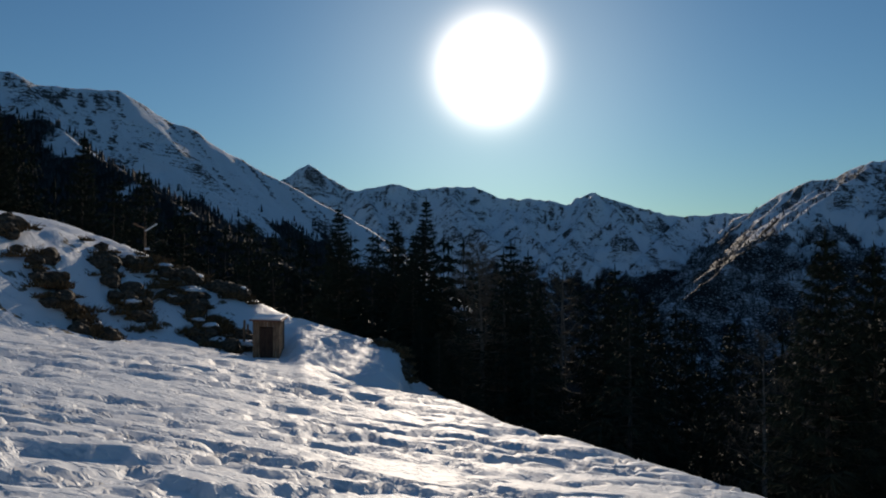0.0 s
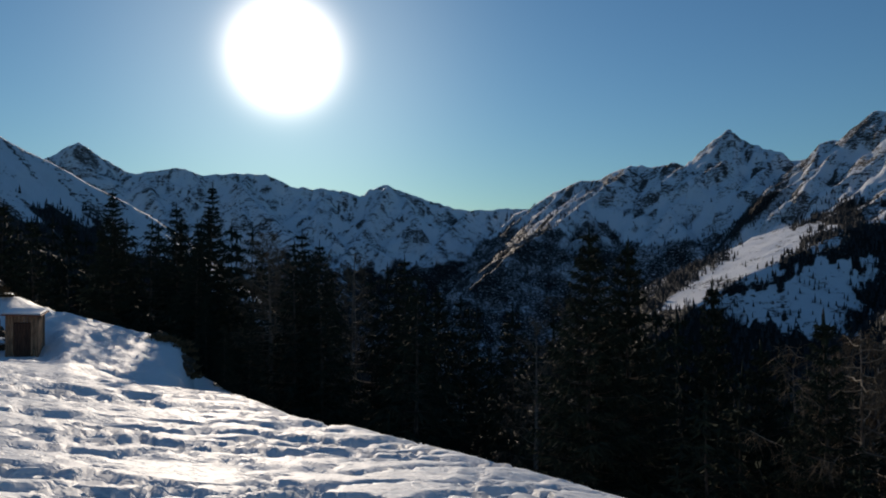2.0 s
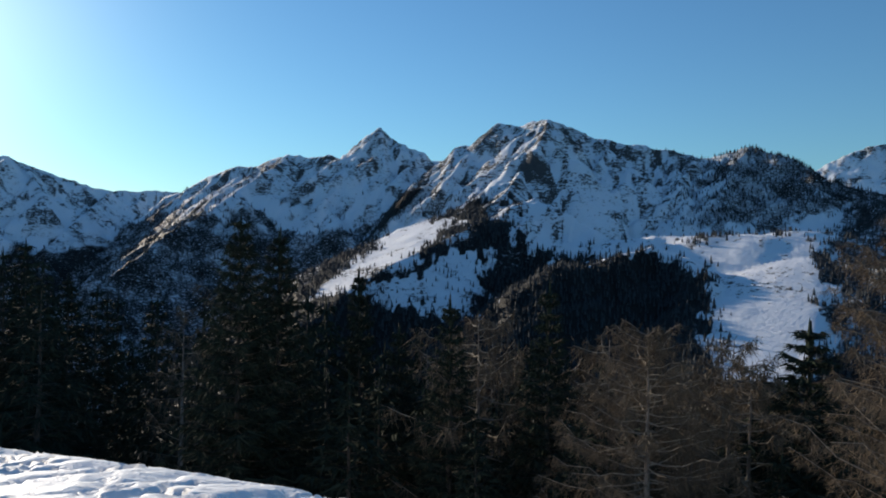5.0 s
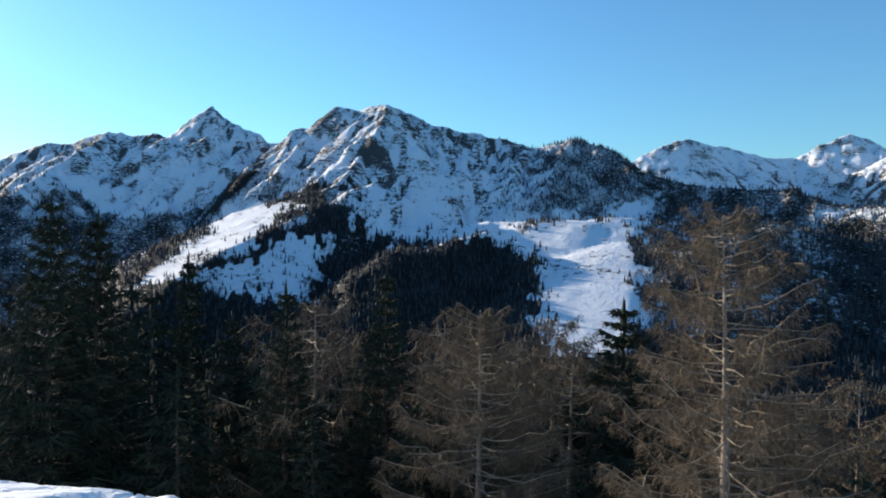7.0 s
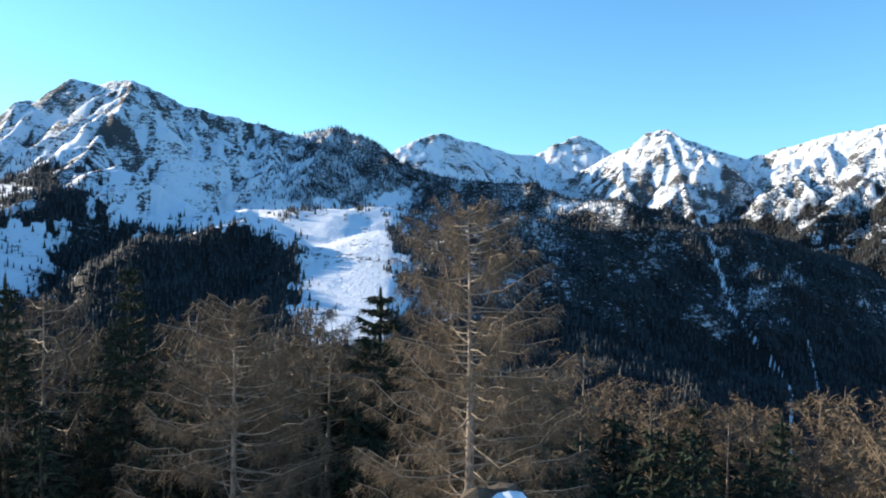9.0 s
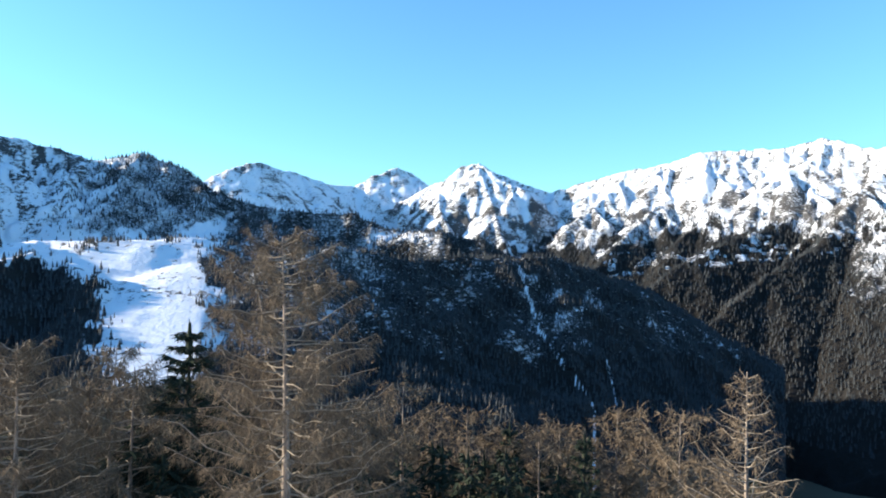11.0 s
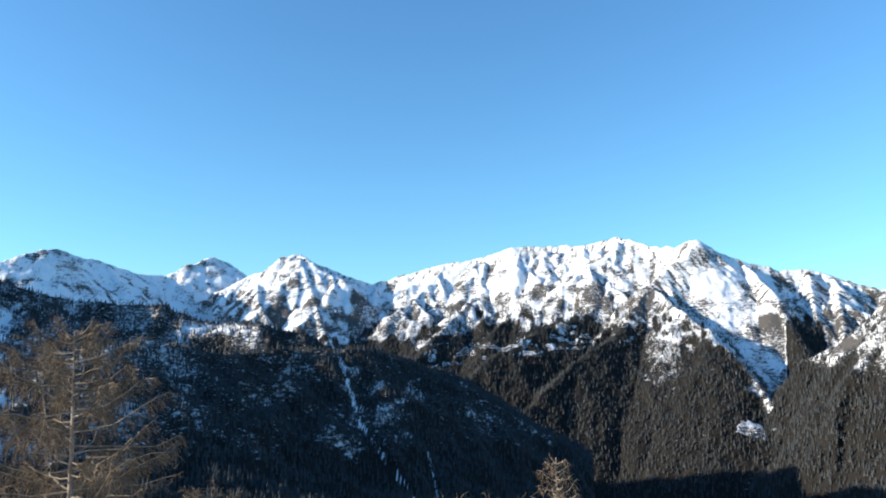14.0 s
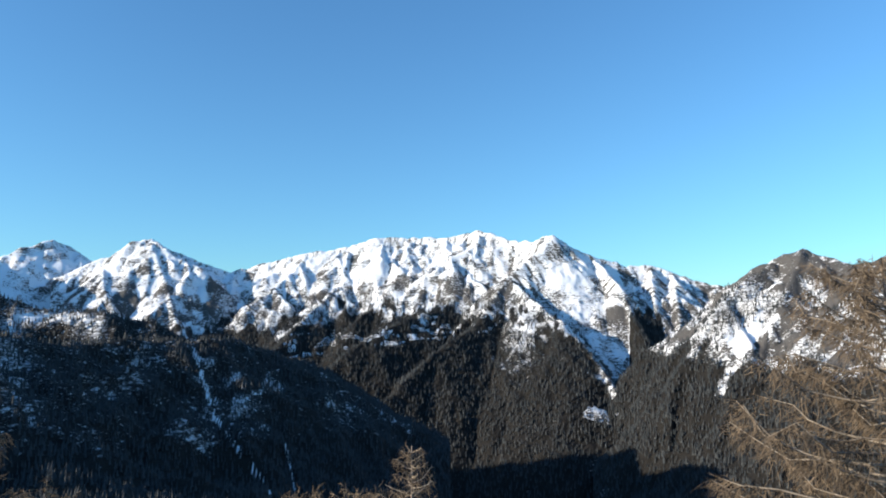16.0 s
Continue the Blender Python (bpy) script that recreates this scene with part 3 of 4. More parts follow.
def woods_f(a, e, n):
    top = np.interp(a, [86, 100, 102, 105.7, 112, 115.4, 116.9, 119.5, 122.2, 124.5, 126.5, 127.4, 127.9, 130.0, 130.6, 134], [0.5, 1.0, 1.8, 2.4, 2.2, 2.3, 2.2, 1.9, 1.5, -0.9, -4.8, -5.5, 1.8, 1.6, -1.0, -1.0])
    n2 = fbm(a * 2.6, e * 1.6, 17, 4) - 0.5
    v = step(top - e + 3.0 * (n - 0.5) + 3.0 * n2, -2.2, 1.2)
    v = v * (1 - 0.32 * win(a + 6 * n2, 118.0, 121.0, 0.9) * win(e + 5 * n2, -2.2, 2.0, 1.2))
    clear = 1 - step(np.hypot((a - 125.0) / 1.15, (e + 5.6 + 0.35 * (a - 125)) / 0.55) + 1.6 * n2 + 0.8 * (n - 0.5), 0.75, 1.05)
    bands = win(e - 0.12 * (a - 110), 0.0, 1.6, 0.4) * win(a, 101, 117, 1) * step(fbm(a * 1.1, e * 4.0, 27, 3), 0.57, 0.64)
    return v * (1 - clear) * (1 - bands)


massif("mountain_f", "long sunlit snow range above steep forested spurs",
       [(85, 4.6, 4100), (87.7, 6.0, 4100), (88.6, 6.35, 4100), (89.9, 7.45, 4100), (91.4, 7.83, 4100), (93.05, 6.9, 4100), (96, 5.8, 4050), (97.1, 5.45, 4050), (99.3, 6.1, 4050), (102.5, 6.95, 4000), (106, 7.55, 4000), (108.2, 8.25, 3950),
        (110.8, 8.25, 3950), (114.6, 8.3, 3900), (116.4, 8.7, 3850), (118.1, 8.25, 3800), (119.6, 7.7, 3750), (121.2, 7.9, 3700), (122.25, 8.27, 3680), (123.4, 7.3, 3680), (125.4, 6.4, 3700), (127.7, 5.7, 3750), (129.5, 5.6, 3800), (131.9, 4.7, 3800), (134, 3.95, 3800), (138, 3, 3800), (146, 2, 3800)],
       [([(122.2, 8.1, 3640), (118.6, 5.0, 3400), (116.1, 1.3, 3100), (112.7, -0.8, 2900), (108.2, -5.2, 2640), (105, -9, 2450)], (0.80, 0.95)),
        ([(118.6, 5.0, 3400), (120.6, 3.2, 3230), (122.6, 1.5, 3060), (125.3, -1.9, 2880), (127.0, -4.2, 2740), (127.9, -8.5, 2560), (128.2, -13, 2400)], (0.80, 1.0)),
        ([(122.6, 1.3, 3050), (121.5, -2.8, 2880), (119.0, -8.3, 2620), (118, -12, 2480)], 0.85, 15),
        ([(125.4, 6.2, 3660), (127.2, 4.0, 3420), (128.6, 0.6, 3180), (129.0, -4.5, 2900)], 0.95),
        ([(116.4, 8.5, 3800), (115.6, 5.4, 3560), (114.3, 3.2, 3380), (107.8, 0.6, 3080), (104.0, -2.3, 2900), (101, -6, 2750)], (0.80, 0.95)),
        ([(106, 7.3, 3930), (105.4, 4.6, 3680), (102.9, 2.3, 3420), (100.0, -0.9, 3150), (98, -5, 2950)], (0.80, 0.95)),
        ([(97.3, 5.2, 4000), (97, 2.5, 3700), (95, -0.5, 3350)], 0.74), ([(91.4, 7.5, 4050), (92.5, 4.5, 3750), (93.5, 1, 3400)], 0.74),
        ([(110.8, 8.0, 3900), (109.9, 5.4, 3650), (109.6, 3.6, 3480)], 0.82), ([(129.5, 5.4, 3750), (129.8, 2, 3400), (129.4, -1, 3200)], 0.80)],
       0.95, 1750, woods_f, lambda a, e, n: 0.24 + 0.34 * step(5.8 - e, 0, 3.4) + 0.3 * np.exp(-((a - np.interp(e, [0.9, 5.1, 8.2], [116.0, 119.2, 122.3])) / 1.3) ** 2) * step(7.4 - e, 0, 1.2) - 0.25 * win(a - 121.8 - 0.62 * (5.4 - e), -0.2, 1.6, 0.4) * step(6 - e, 0, 2), seed=111, rib=(44, 18), jag=10, rows=210, pitch=0.11, rough=24, net=(150, 420, 0.58, 0.95, lambda a, e: e > 3.2 and not 116.5 < a < 127))

massif("mountain_g", "brown sunlit mountain with bare rock, snow streaks and forest",
       [(124, -16, 3000), (126.5, -12, 3000), (127.9, -7.5, 3000), (128.6, -4.4, 3000), (130.6, -1.4, 2950), (132, 1.2, 2900), (134, 3.2, 2900), (135.9, 4.45, 2900), (138.2, 5.68, 2900), (140.1, 6.17, 2880), (141.5, 5.6, 2850), (143.2, 4.9, 2800), (144.5, 5.3, 2700), (147, 6.0, 2600), (156, 7, 2500)],
       [([(138, 5.5, 2860), (135.8, 4.0, 2750), (134.0, 1.9, 2620), (132.0, -1.2, 2500), (130.5, -4.3, 2400), (130.2, -8, 2260), (130, -12, 2140)], 1.35),
        ([(140, 6.0, 2850), (138.5, 2.5, 2600), (136.5, -1.5, 2400), (134, -6, 2200)], 1.1), ([(144.5, 5.0, 2650), (143, 1.5, 2400), (141, -3, 2150)], 0.78)]
       + [([(a0, -1.0, 2560), (a0 - 0.6, -5.5, 2330), (a0 - 1.2, -10, 2120), (a0 - 1.6, -14, 1980)], 0.82) for a0 in (135.4, 138.4, 141.5)],
       1.0, 1400, lambda a, e, n: np.maximum(step(-1.2 - e + 0.2 * (136 - a) + 3 * (n - 0.5), -1.3, 1.0), 0.55 * step(3.6 - e + 5 * (n - 0.5), -1, 2) * step(n, 0.36, 0.55)) * (1 - win(a + 3 * (n - 0.5), 134.4, 137.2, 0.5) * win(e - 0.9 * (a - 136) + 4 * (n - 0.5), -1.6, 1.4, 0.5)),
       lambda a, e, n: 0.98 - 1.15 * win(a + 3 * (n - 0.5), 134.6, 137.6, 0.5) * win(e - 0.9 * (a - 136) + 4 * (n - 0.5), -1.6, 2.0, 0.5), seed=131, rib=(55, 18), jag=8, rough=34, net=(150, 360, 0.6, 1.0, lambda a, e: e > 0))


def far_woods(name, label, sources, count, seed, tall=(9, 19)):
    """Conifers too many to count, strewn over the wooded slopes."""
    rng = np.random.default_rng(seed)
    n_side = 3
    spots = []
    for src, share in sources:
        x, y, h, wd, R = WOODS[src]
        w = (wd[:-1, :-1] ** 1.3) * np.abs(R[1:, :-1] - R[:-1, :-1]) * R[:-1, :-1]
        p = (w / w.sum()).ravel()
        k = rng.choice(p.size, int(count * share), p=p)
        i, j = np.unravel_index(k, w.shape)
        u, v = rng.random(len(k)), rng.random(len(k))

        def at(f):
            return (f[i, j] * (1 - u) + f[i + 1, j] * u) * (1 - v) + (f[i, j + 1] * (1 - u) + f[i + 1, j + 1] * u) * v
        spots.append(np.stack([at(x), at(y), at(h)], -1))
    spots = np.concatenate(spots)
    n = len(spots)
    tallness = rng.uniform(*tall, n) * (0.75 + 0.5 * rng.random(n))
    wide = tallness * rng.uniform(0.15, 0.22, n)
    ang = rng.random(n)[:, None] * 6.283 + np.arange(n_side)[None] * 6.283 / n_side
    wob = 1 + 0.35 * (rng.random((n, n_side)) - 0.5)
    verts, faces = [], []
    for k, (b0, t0, f) in enumerate(((0.05, 0.68, 1.0), (0.42, 1.0, 0.62))):
        ring = np.stack([np.cos(ang) * wide[:, None] * f * wob, np.sin(ang) * wide[:, None] * f * wob, np.broadcast_to((tallness * b0)[:, None], ang.shape)], -1)
        lean = rng.normal(0, 0.03, (n, 2)) * tallness[:, None]
        tip = np.concatenate([lean * t0, (tallness * t0)[:, None]], -1)[:, None]
        verts.append(np.concatenate([ring, tip], 1) + spots[:, None])
    allv = np.concatenate(verts, 1).reshape(-1, 3)
    base = np.arange(n)[:, None] * (2 * (n_side + 1))
    tri = []
    for k in (0, n_side + 1):
        for s2 in range(n_side):
            tri.append(np.stack([base[:, 0] + k + s2, base[:, 0] + k + (s2 + 1) % n_side, base[:, 0] + k + n_side], -1))
    f = np.stack(tri, 1).reshape(-1, 3)
    ob = link(name, mesh(name, allv, f, HAZY_NEEDLE))
    return tagged(ob, label, "forest", kind="stuff")


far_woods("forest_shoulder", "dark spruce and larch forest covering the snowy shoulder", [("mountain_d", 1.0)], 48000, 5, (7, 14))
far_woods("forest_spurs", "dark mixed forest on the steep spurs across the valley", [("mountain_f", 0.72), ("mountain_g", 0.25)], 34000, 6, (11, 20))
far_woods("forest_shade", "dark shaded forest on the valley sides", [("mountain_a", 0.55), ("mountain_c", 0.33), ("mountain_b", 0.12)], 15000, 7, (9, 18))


# ---- trees ----
class Soup:
    """Collects tubes and spikes for one mesh."""

    def __init__(self):
        self.v, self.f = [], []

    def tube(self, pts, radii, sides=5, ends=False):
        base = len(self.v)
        for k, (p, r) in enumerate(zip(pts, radii)):
            d = Vector(pts[min(k + 1, len(pts) - 1)]) - Vector(pts[max(k - 1, 0)])
            a = d.cross(Vector((0.3, 0.2, 1)) if abs(d.normalized().z) < 0.9 else Vector((1, 0, 0))).normalized()
            b2 = d.cross(a).normalized()
            for s in range(sides):
                q = 2 * math.pi * s / sides
                self.v.append(Vector(p) + (a * math.cos(q) + b2 * math.sin(q)) * r)
        for k in range(len(pts) - 1):
            for s in range(sides):
                i, j = base + k * sides + s, base + k * sides + (s + 1) % sides
                self.f.append((i, j, j + sides, i + sides))
        if ends:
            self.f.append(tuple(base + s for s in range(sides))[::-1])
            self.f.append(tuple(base + (len(pts) - 1) * sides + s for s in range(sides)))

    def spike(self, p, q, r, sides=3):
        """A twig: a thin cone from p to q."""
        base = len(self.v)
        p, q = Vector(p), Vector(q)
        d = q - p
        a = d.cross(Vector((0.31, 0.22, 0.93))).normalized() * r
        b2 = d.normalized().cross(a)
        for s in range(sides):
            t = 2 * math.pi * s / sides
            self.v.append(p + a * math.cos(t) + b2 * math.sin(t))
        self.v.append(q)
        for s in range(sides):
            self.f.append((base + s, base + (s + 1) % sides, base + sides))

    def sliver(self, p, q, r, rng):
        """A hair-thin twig."""
        p, q = Vector(p), Vector(q)
        side = (q - p).cross(Vector((rng.gauss(0, 1), rng.gauss(0, 1), rng.gauss(0, 1)))).normalized() * r
        base = len(self.v)
        self.v += [p + side, p - side, q]
        self.f.append((base, base + 1, base + 2))

    def mesh(self, name, mat, smooth=False):
        return mesh(name, self.v, self.f, mat, smooth)


def larch(rng, tall, wide, limbs, twigs, droop=0.3, taper=1.0, bare_below=0.08, thick=1.0, forks=2, lift0=0.0, hang=-0.45, stout=0.75):
    """A leafless larch: straight trunk, whorled limbs that dip and turn up, hung with fine twigs."""
    trunk, boughs = Soup(), []
    bend = (rng.uniform(-0.02, 0.02), rng.uniform(-0.02, 0.02))

    def axis(h):
        f = h / tall
        return Vector((bend[0] * tall * f * f + 0.05 * math.sin(3 * f + bend[0] * 99), bend[1] * tall * f * f + 0.05 * math.sin(4 * f), h))
    hs = [tall * k / 12 for k in range(13)]
    trunk.tube([axis(h) for h in hs], [max(0.012, tall * 0.016 * (1 - h / tall) ** 0.9) for h in hs], 8, True)
    for n in range(limbs):
        limb, twig = Soup(), Soup()
        boughs.append((limb, twig))
        f = bare_below + (1 - bare_below) * ((n + rng.random()) / limbs) ** 0.9
        h = min(tall * f, tall * 0.985)
        reach = wide * (1 - f) ** (0.62 * taper) * rng.uniform(0.62, 1.12) * min(1.0, 0.55 + 3.5 * f) + 0.12
        a = n * 2.4 + rng.uniform(-0.5, 0.5)
        out = Vector((math.cos(a), math.sin(a), 0))
        side = Vector((-out.y, out.x, 0)) * rng.uniform(-0.25, 0.25)
        lift = rng.uniform(-0.32, 0.18) + 0.38 * f + lift0
        p0 = axis(h)
        pts = []
        for k in range(6):
            s = k / 5
            z = reach * (lift * s - droop * math.sin(math.pi * s) * 0.55 + 0.10 * s * s)
            pts.append(p0 + out * reach * s + side * reach * s * s + Vector((0, 0, z)) + Vector([rng.gauss(0, 0.06) * reach * s for _ in range(3)]))
        r0 = (0.010 + 0.009 * reach) * stout
        bend_at = range(6) if stout > 0.5 else (0, 2, 5)
        limb.tube([pts[k] for k in bend_at], [r0 * (1 - 0.85 * k / 5) + 0.003 for k in bend_at], 4 if thick < 1.5 else 3)
        count = int(twigs * (0.35 + reach / wide))
        for _ in range(count):
            s = 0.22 + 0.78 * rng.random() ** 0.75
            k = min(int(s * 5), 4)
            p = pts[k].lerp(pts[k + 1], s * 5 - k)
            length = rng.uniform(0.14, 0.42) * thick ** 0.4 * (0.5 + 0.6 * reach / wide) * (1.15 - 0.5 * s) * wide / 2.4
            d = Vector((rng.gauss(0, 0.55), rng.gauss(0, 0.55), rng.gauss(hang, 0.45))) + out * 0.45
            d = d.normalized() * length
            mid = p + d * 0.6 + Vector((0, 0, -0.12 * length))
            twig.sliver(p, p + d + Vector((0, 0, -0.2 * length)), 0.0085 * thick, rng)
            for _ in range(forks):
                e = d * 0.5 + Vector((rng.gauss(0, 0.5), rng.gauss(0, 0.5), rng.gauss(-0.35, 0.4))) * length * 0.6
                twig.sliver(mid, mid + e, 0.007 * thick, rng)
    return trunk, boughs


def spruce(rng, tall, wide, whorls, per, fringe, big=1.0):
    """A spruce: dark trunk, whorls of sagging boughs, needle sprays hanging from each."""
    trunk, limb, spray = Soup(), Soup(), Soup()
    hs = [tall * k / 10 for k in range(11)]
    trunk.tube([(0.04 * math.sin(k), 0.04 * math.cos(2 * k), h) for k, h in enumerate(hs)], [max(0.015, tall * 0.015 * (1 - h / tall)) for h in hs], 7, True)
    for n in range(whorls):
        f = 0.06 + 0.925 * (n + 0.4 * rng.random()) / whorls
        h = tall * f
        for m in range(per):
            reach = wide * (1 - f) ** 0.92 * rng.uniform(0.6, 1.15) + 0.10
            a = 2 * math.pi * (m + rng.random() * 0.7) / per + n * 1.3
            out = Vector((math.cos(a), math.sin(a), 0))
            side = Vector((-out.y, out.x, 0))
            sag = rng.uniform(0.25, 0.5) - 0.55 * f
            pts = [Vector((0, 0, h)) + out * reach * s + Vector((0, 0, reach * (-sag * s * 1.3 + 0.28 * s * s))) for s in (0, 0.35, 0.7, 1)]
            if per > 7:
                limb.tube(pts, [0.010 + 0.010 * reach, 0.02, 0.012, 0.006], 3)
            else:
                limb.spike(pts[0], pts[2], 0.012 + 0.008 * reach)
            for _ in range(int(fringe * (0.3 + 1.15 * reach / wide))):
                s = 0.08 + 0.92 * rng.random() ** 0.7
                k = min(int(s * 3), 2)
                p = pts[k].lerp(pts[k + 1], s * 3 - k)
                length = rng.uniform(0.3, 0.75) * big ** 0.4 * (0.22 + 1.05 * reach / wide) * wide / 2.6
                d = out * rng.uniform(0.1, 0.9) + side * rng.gauss(0, 0.75) + Vector((0, 0, rng.uniform(-0.8, 0.02)))
                spray.sliver(p, p + d.normalized() * length, big * rng.uniform(0.018, 0.03) * wide / 3.4, rng)
        if n > whorls * 0.8:
            spray.spike((0, 0, h), (rng.gauss(0, 0.1), rng.gauss(0, 0.1), h + 0.5), 0.07, 4)
    spray.spike((0, 0, tall * 0.93), (0, 0, tall * 1.01), 0.10, 4)
    return trunk, limb, spray


def joined(soups):
    one = Soup()
    for s in soups:
        k = len(one.v)
        one.v += s.v
        one.f += [tuple(i + k for i in f) for f in s.f]
    return one


def tree(kind, soups, label, category, split=False):
    """A tree with its parts; split: each bough is a part of its own with its twigs."""
    ob = new(kind)
    if kind.startswith("larch"):
        trunk, boughs = soups
        if split:
            link("trunk", trunk.mesh("trunk", BARK, True), ob, "straight grey-brown trunk")
            for limb, twig in boughs:
                bough = link("branch", limb.mesh("branch", LIMB, True), ob)
                tagged(link("twigwork", twig.mesh("twigwork", TWIG), bough, "leafless tan twigs"), kind="stuff")
            ob.empty_display_size = 0.3
            return tagged(ob, label, category)
        limb, fine_part = joined([b2[0] for b2 in boughs]), joined([b2[1] for b2 in boughs])
    else:
        trunk, limb, fine_part = soups
    if kind.startswith("larch"):
        link("trunk", trunk.mesh("trunk", BARK, True), ob, "straight grey-brown trunk")
        tagged(link("limbwork", limb.mesh("limbwork", LIMB, True), ob), kind="stuff")
        link("crown", fine_part.mesh("crown", TWIG), ob, "leafless tan twigs")["kind"] = "stuff"
    else:
        link("trunk", trunk.mesh("trunk", SPRUCE_BARK, True), ob)
        tagged(link("limbwork", limb.mesh("limbwork", SPRUCE_BARK, True), ob), kind="stuff")
        link("crown", fine_part.mesh("crown", NEEDLE), ob, "dark green needle sprays")["kind"] = "stuff"
    ob.empty_display_size = 0.3
    return tagged(ob, label, category)


rng = random.Random(7)
BARE, GREEN = "bare tan larch with drooping twigs on the snowy slope", "dark green spruce in shade on the steep slope"
BIG = [tree("larch_tree", larch(rng, 12, 3.6, 170, 135, droop=0.12, taper=0.62, thick=0.85), "tall bare golden-brown larch with pale trunk, below the meadow", "larch", True),
       tree("larch_tree", larch(rng, 12, 3.8, 160, 150, droop=0.10, taper=0.68, thick=0.85), BARE, "larch", True),
       tree("larch_tree", larch(rng, 9, 2.9, 190, 34, droop=0.10, taper=1.35, lift0=0.02, thick=0.8), "slim bare larch top with short twigs, below the meadow", "larch")]
LARCH = [tree("larch_tree", larch(rng, 12, w, 90, 80, droop=d, taper=0.7, thick=1.3), BARE, "larch") for w, d in ((4.0, 0.2), (3.4, 0.12), (4.4, 0.22))]
SPRUCE = [tree("spruce_tree", spruce(rng, 15, w, n, 8, 84), GREEN, "spruce") for w, n in ((3.5, 40), (3.0, 38), (3.8, 38))]
SMALL = [tree("spruce_tree", spruce(rng, 15, w, n, 7, 40, 1.5), GREEN, "spruce") for w, n in ((3.5, 30), (3.9, 28))]
THIN = [tree("larch_tree", larch(rng, 12, w, 46, 46, droop=d, thick=2.0, forks=1, taper=0.75), BARE, "larch") for w, d in ((4.0, 0.2), (3.5, 0.1), (4.4, 0.25))]
FILL = [tree("spruce_tree", spruce(rng, 15, w, n, 6, 21, 2.3), GREEN, "spruce") for w, n in ((3.7, 23), (4.2, 22))]
ROUND = [tree("larch_tree", larch(rng, 12, w, 92, 84, droop=0.02, taper=0.66, thick=1.5, forks=1, lift0=0.08, hang=0.0, stout=0.3), "bushy rounded bare larch, pale tan in the sun", "larch") for w in (3.0, 3.4)]
PROTO = {"R": (ROUND, 12), "f": (FILL, 15), "l": (THIN, 12), "B": (BIG[:1], 12), "C": (BIG[1:2], 12), "T": (BIG[2:], 9), "L": (LARCH, 12), "S": (SPRUCE, 15), "s": (SMALL, 15)}
used = set()


def plant(kind, az, el, dist, girth=1.0, group="trees below the meadow", least=5.0):
    """A tree whose top shows at that bearing and height, rooted on the ground below it."""
    protos, tall = PROTO[kind]
    x, y = polar(az, dist)
    x, y = float(x), float(y)
    root = float(meadow(np.array(x), np.array(y))) - 0.15
    top = float(rise(el, dist))
    height = max(top - root, least)
    ob = protos[rng.randrange(len(protos))]
    k = height / tall
    if height > 20:
        girth = girth * (20 / height) ** 0.6
    m = Matrix.LocRotScale((x, y, top - height), Euler((rng.gauss(0, 0.012), rng.gauss(0, 0.012), rng.uniform(0, 6.28))), (k * girth, k * girth, k))
    if ob.name not in used:
        used.add(ob.name)
        ob.matrix_basis = m
    else:
        ob = copy_thing(ob, m @ Matrix.Diagonal((*(1 / v for v in ob.scale), 1)))
    return tagged(ob, group=group)


# trees that can be told apart: kind, bearing, height of the top, distance, girth
for row in (("B", 76.6, 1.9, 18.5, 1.0), ("C", 59.0, -5.4, 27, 1.0), ("T", 111.2, -7.6, 22, 1.0), ("C", 144.6, 4.6, 13, 1.15), ("S", 69.4, -4.5, 31, 1.45), ("S", 51.3, -1.9, 34, 1.0), ("S", 27.3, 2.9, 38, 1.0),
            ("S", 30.2, 1.8, 40, 1.0), ("S", 37.0, -1.2, 50, 0.9), ("S", 43.8, -3.3, 34, 1.0), ("L", 46.0, -4.8, 36, 1.0), ("L", 63.9, -6.1, 31, 0.9), ("L", 65.6, -7.6, 30, 1.0), ("L", 55.8, -6.5, 36, 0.9)):
    plant(*row)
for row in (("R", 85.4, -9.7, 42), ("R", 90.3, -11.2, 46), ("S", 93.9, -12.0, 44), ("R", 98.4, -11.9, 48), ("R", 101.4, -11.0, 46), ("R", 104.0, -12.5, 44), ("R", 106.3, -11.2, 40), ("R", 96, -12.8, 42), ("S", 99.3, -12.2, 38), ("L", 81.5, -10.5, 36),
            ("L", 73.0, -9.5, 40), ("s", 70.8, -11.5, 30), ("L", 62.0, -8.5, 36), ("S", 39.8, -5.6, 42)):
    plant(*row)
for row in (("s", 13.1, 0.7, 60), ("s", 6.9, 1.9, 55), ("s", 5.2, 2.7, 62), ("L", 3.0, 2.5, 58), ("S", -1.7, 6.2, 62), ("S", -8.1, 5.5, 64), ("s", -3.7, 4.6, 70), ("s", -12.9, 3.4, 78), ("s", -15.0, 4.5, 80), ("s", -19.5, 6.2, 84),
            ("s", -22.1, 8.2, 80), ("S", -26.6, 10.3, 82), ("s", -24.2, 7.6, 90), ("s", -30.2, 11.0, 86), ("S", -31.8, 11.8, 80), ("s", 15.8, -1.7, 66), ("s", 48.1, -6.9, 60), ("s", -1.7, -2.6, 54), ("s", -0.4, -4.4, 50), ("s", 1.4, -3.0, 52), ("S", -2.4, 3.4, 58)):
    plant(*row, group="forest edge behind the meadow")
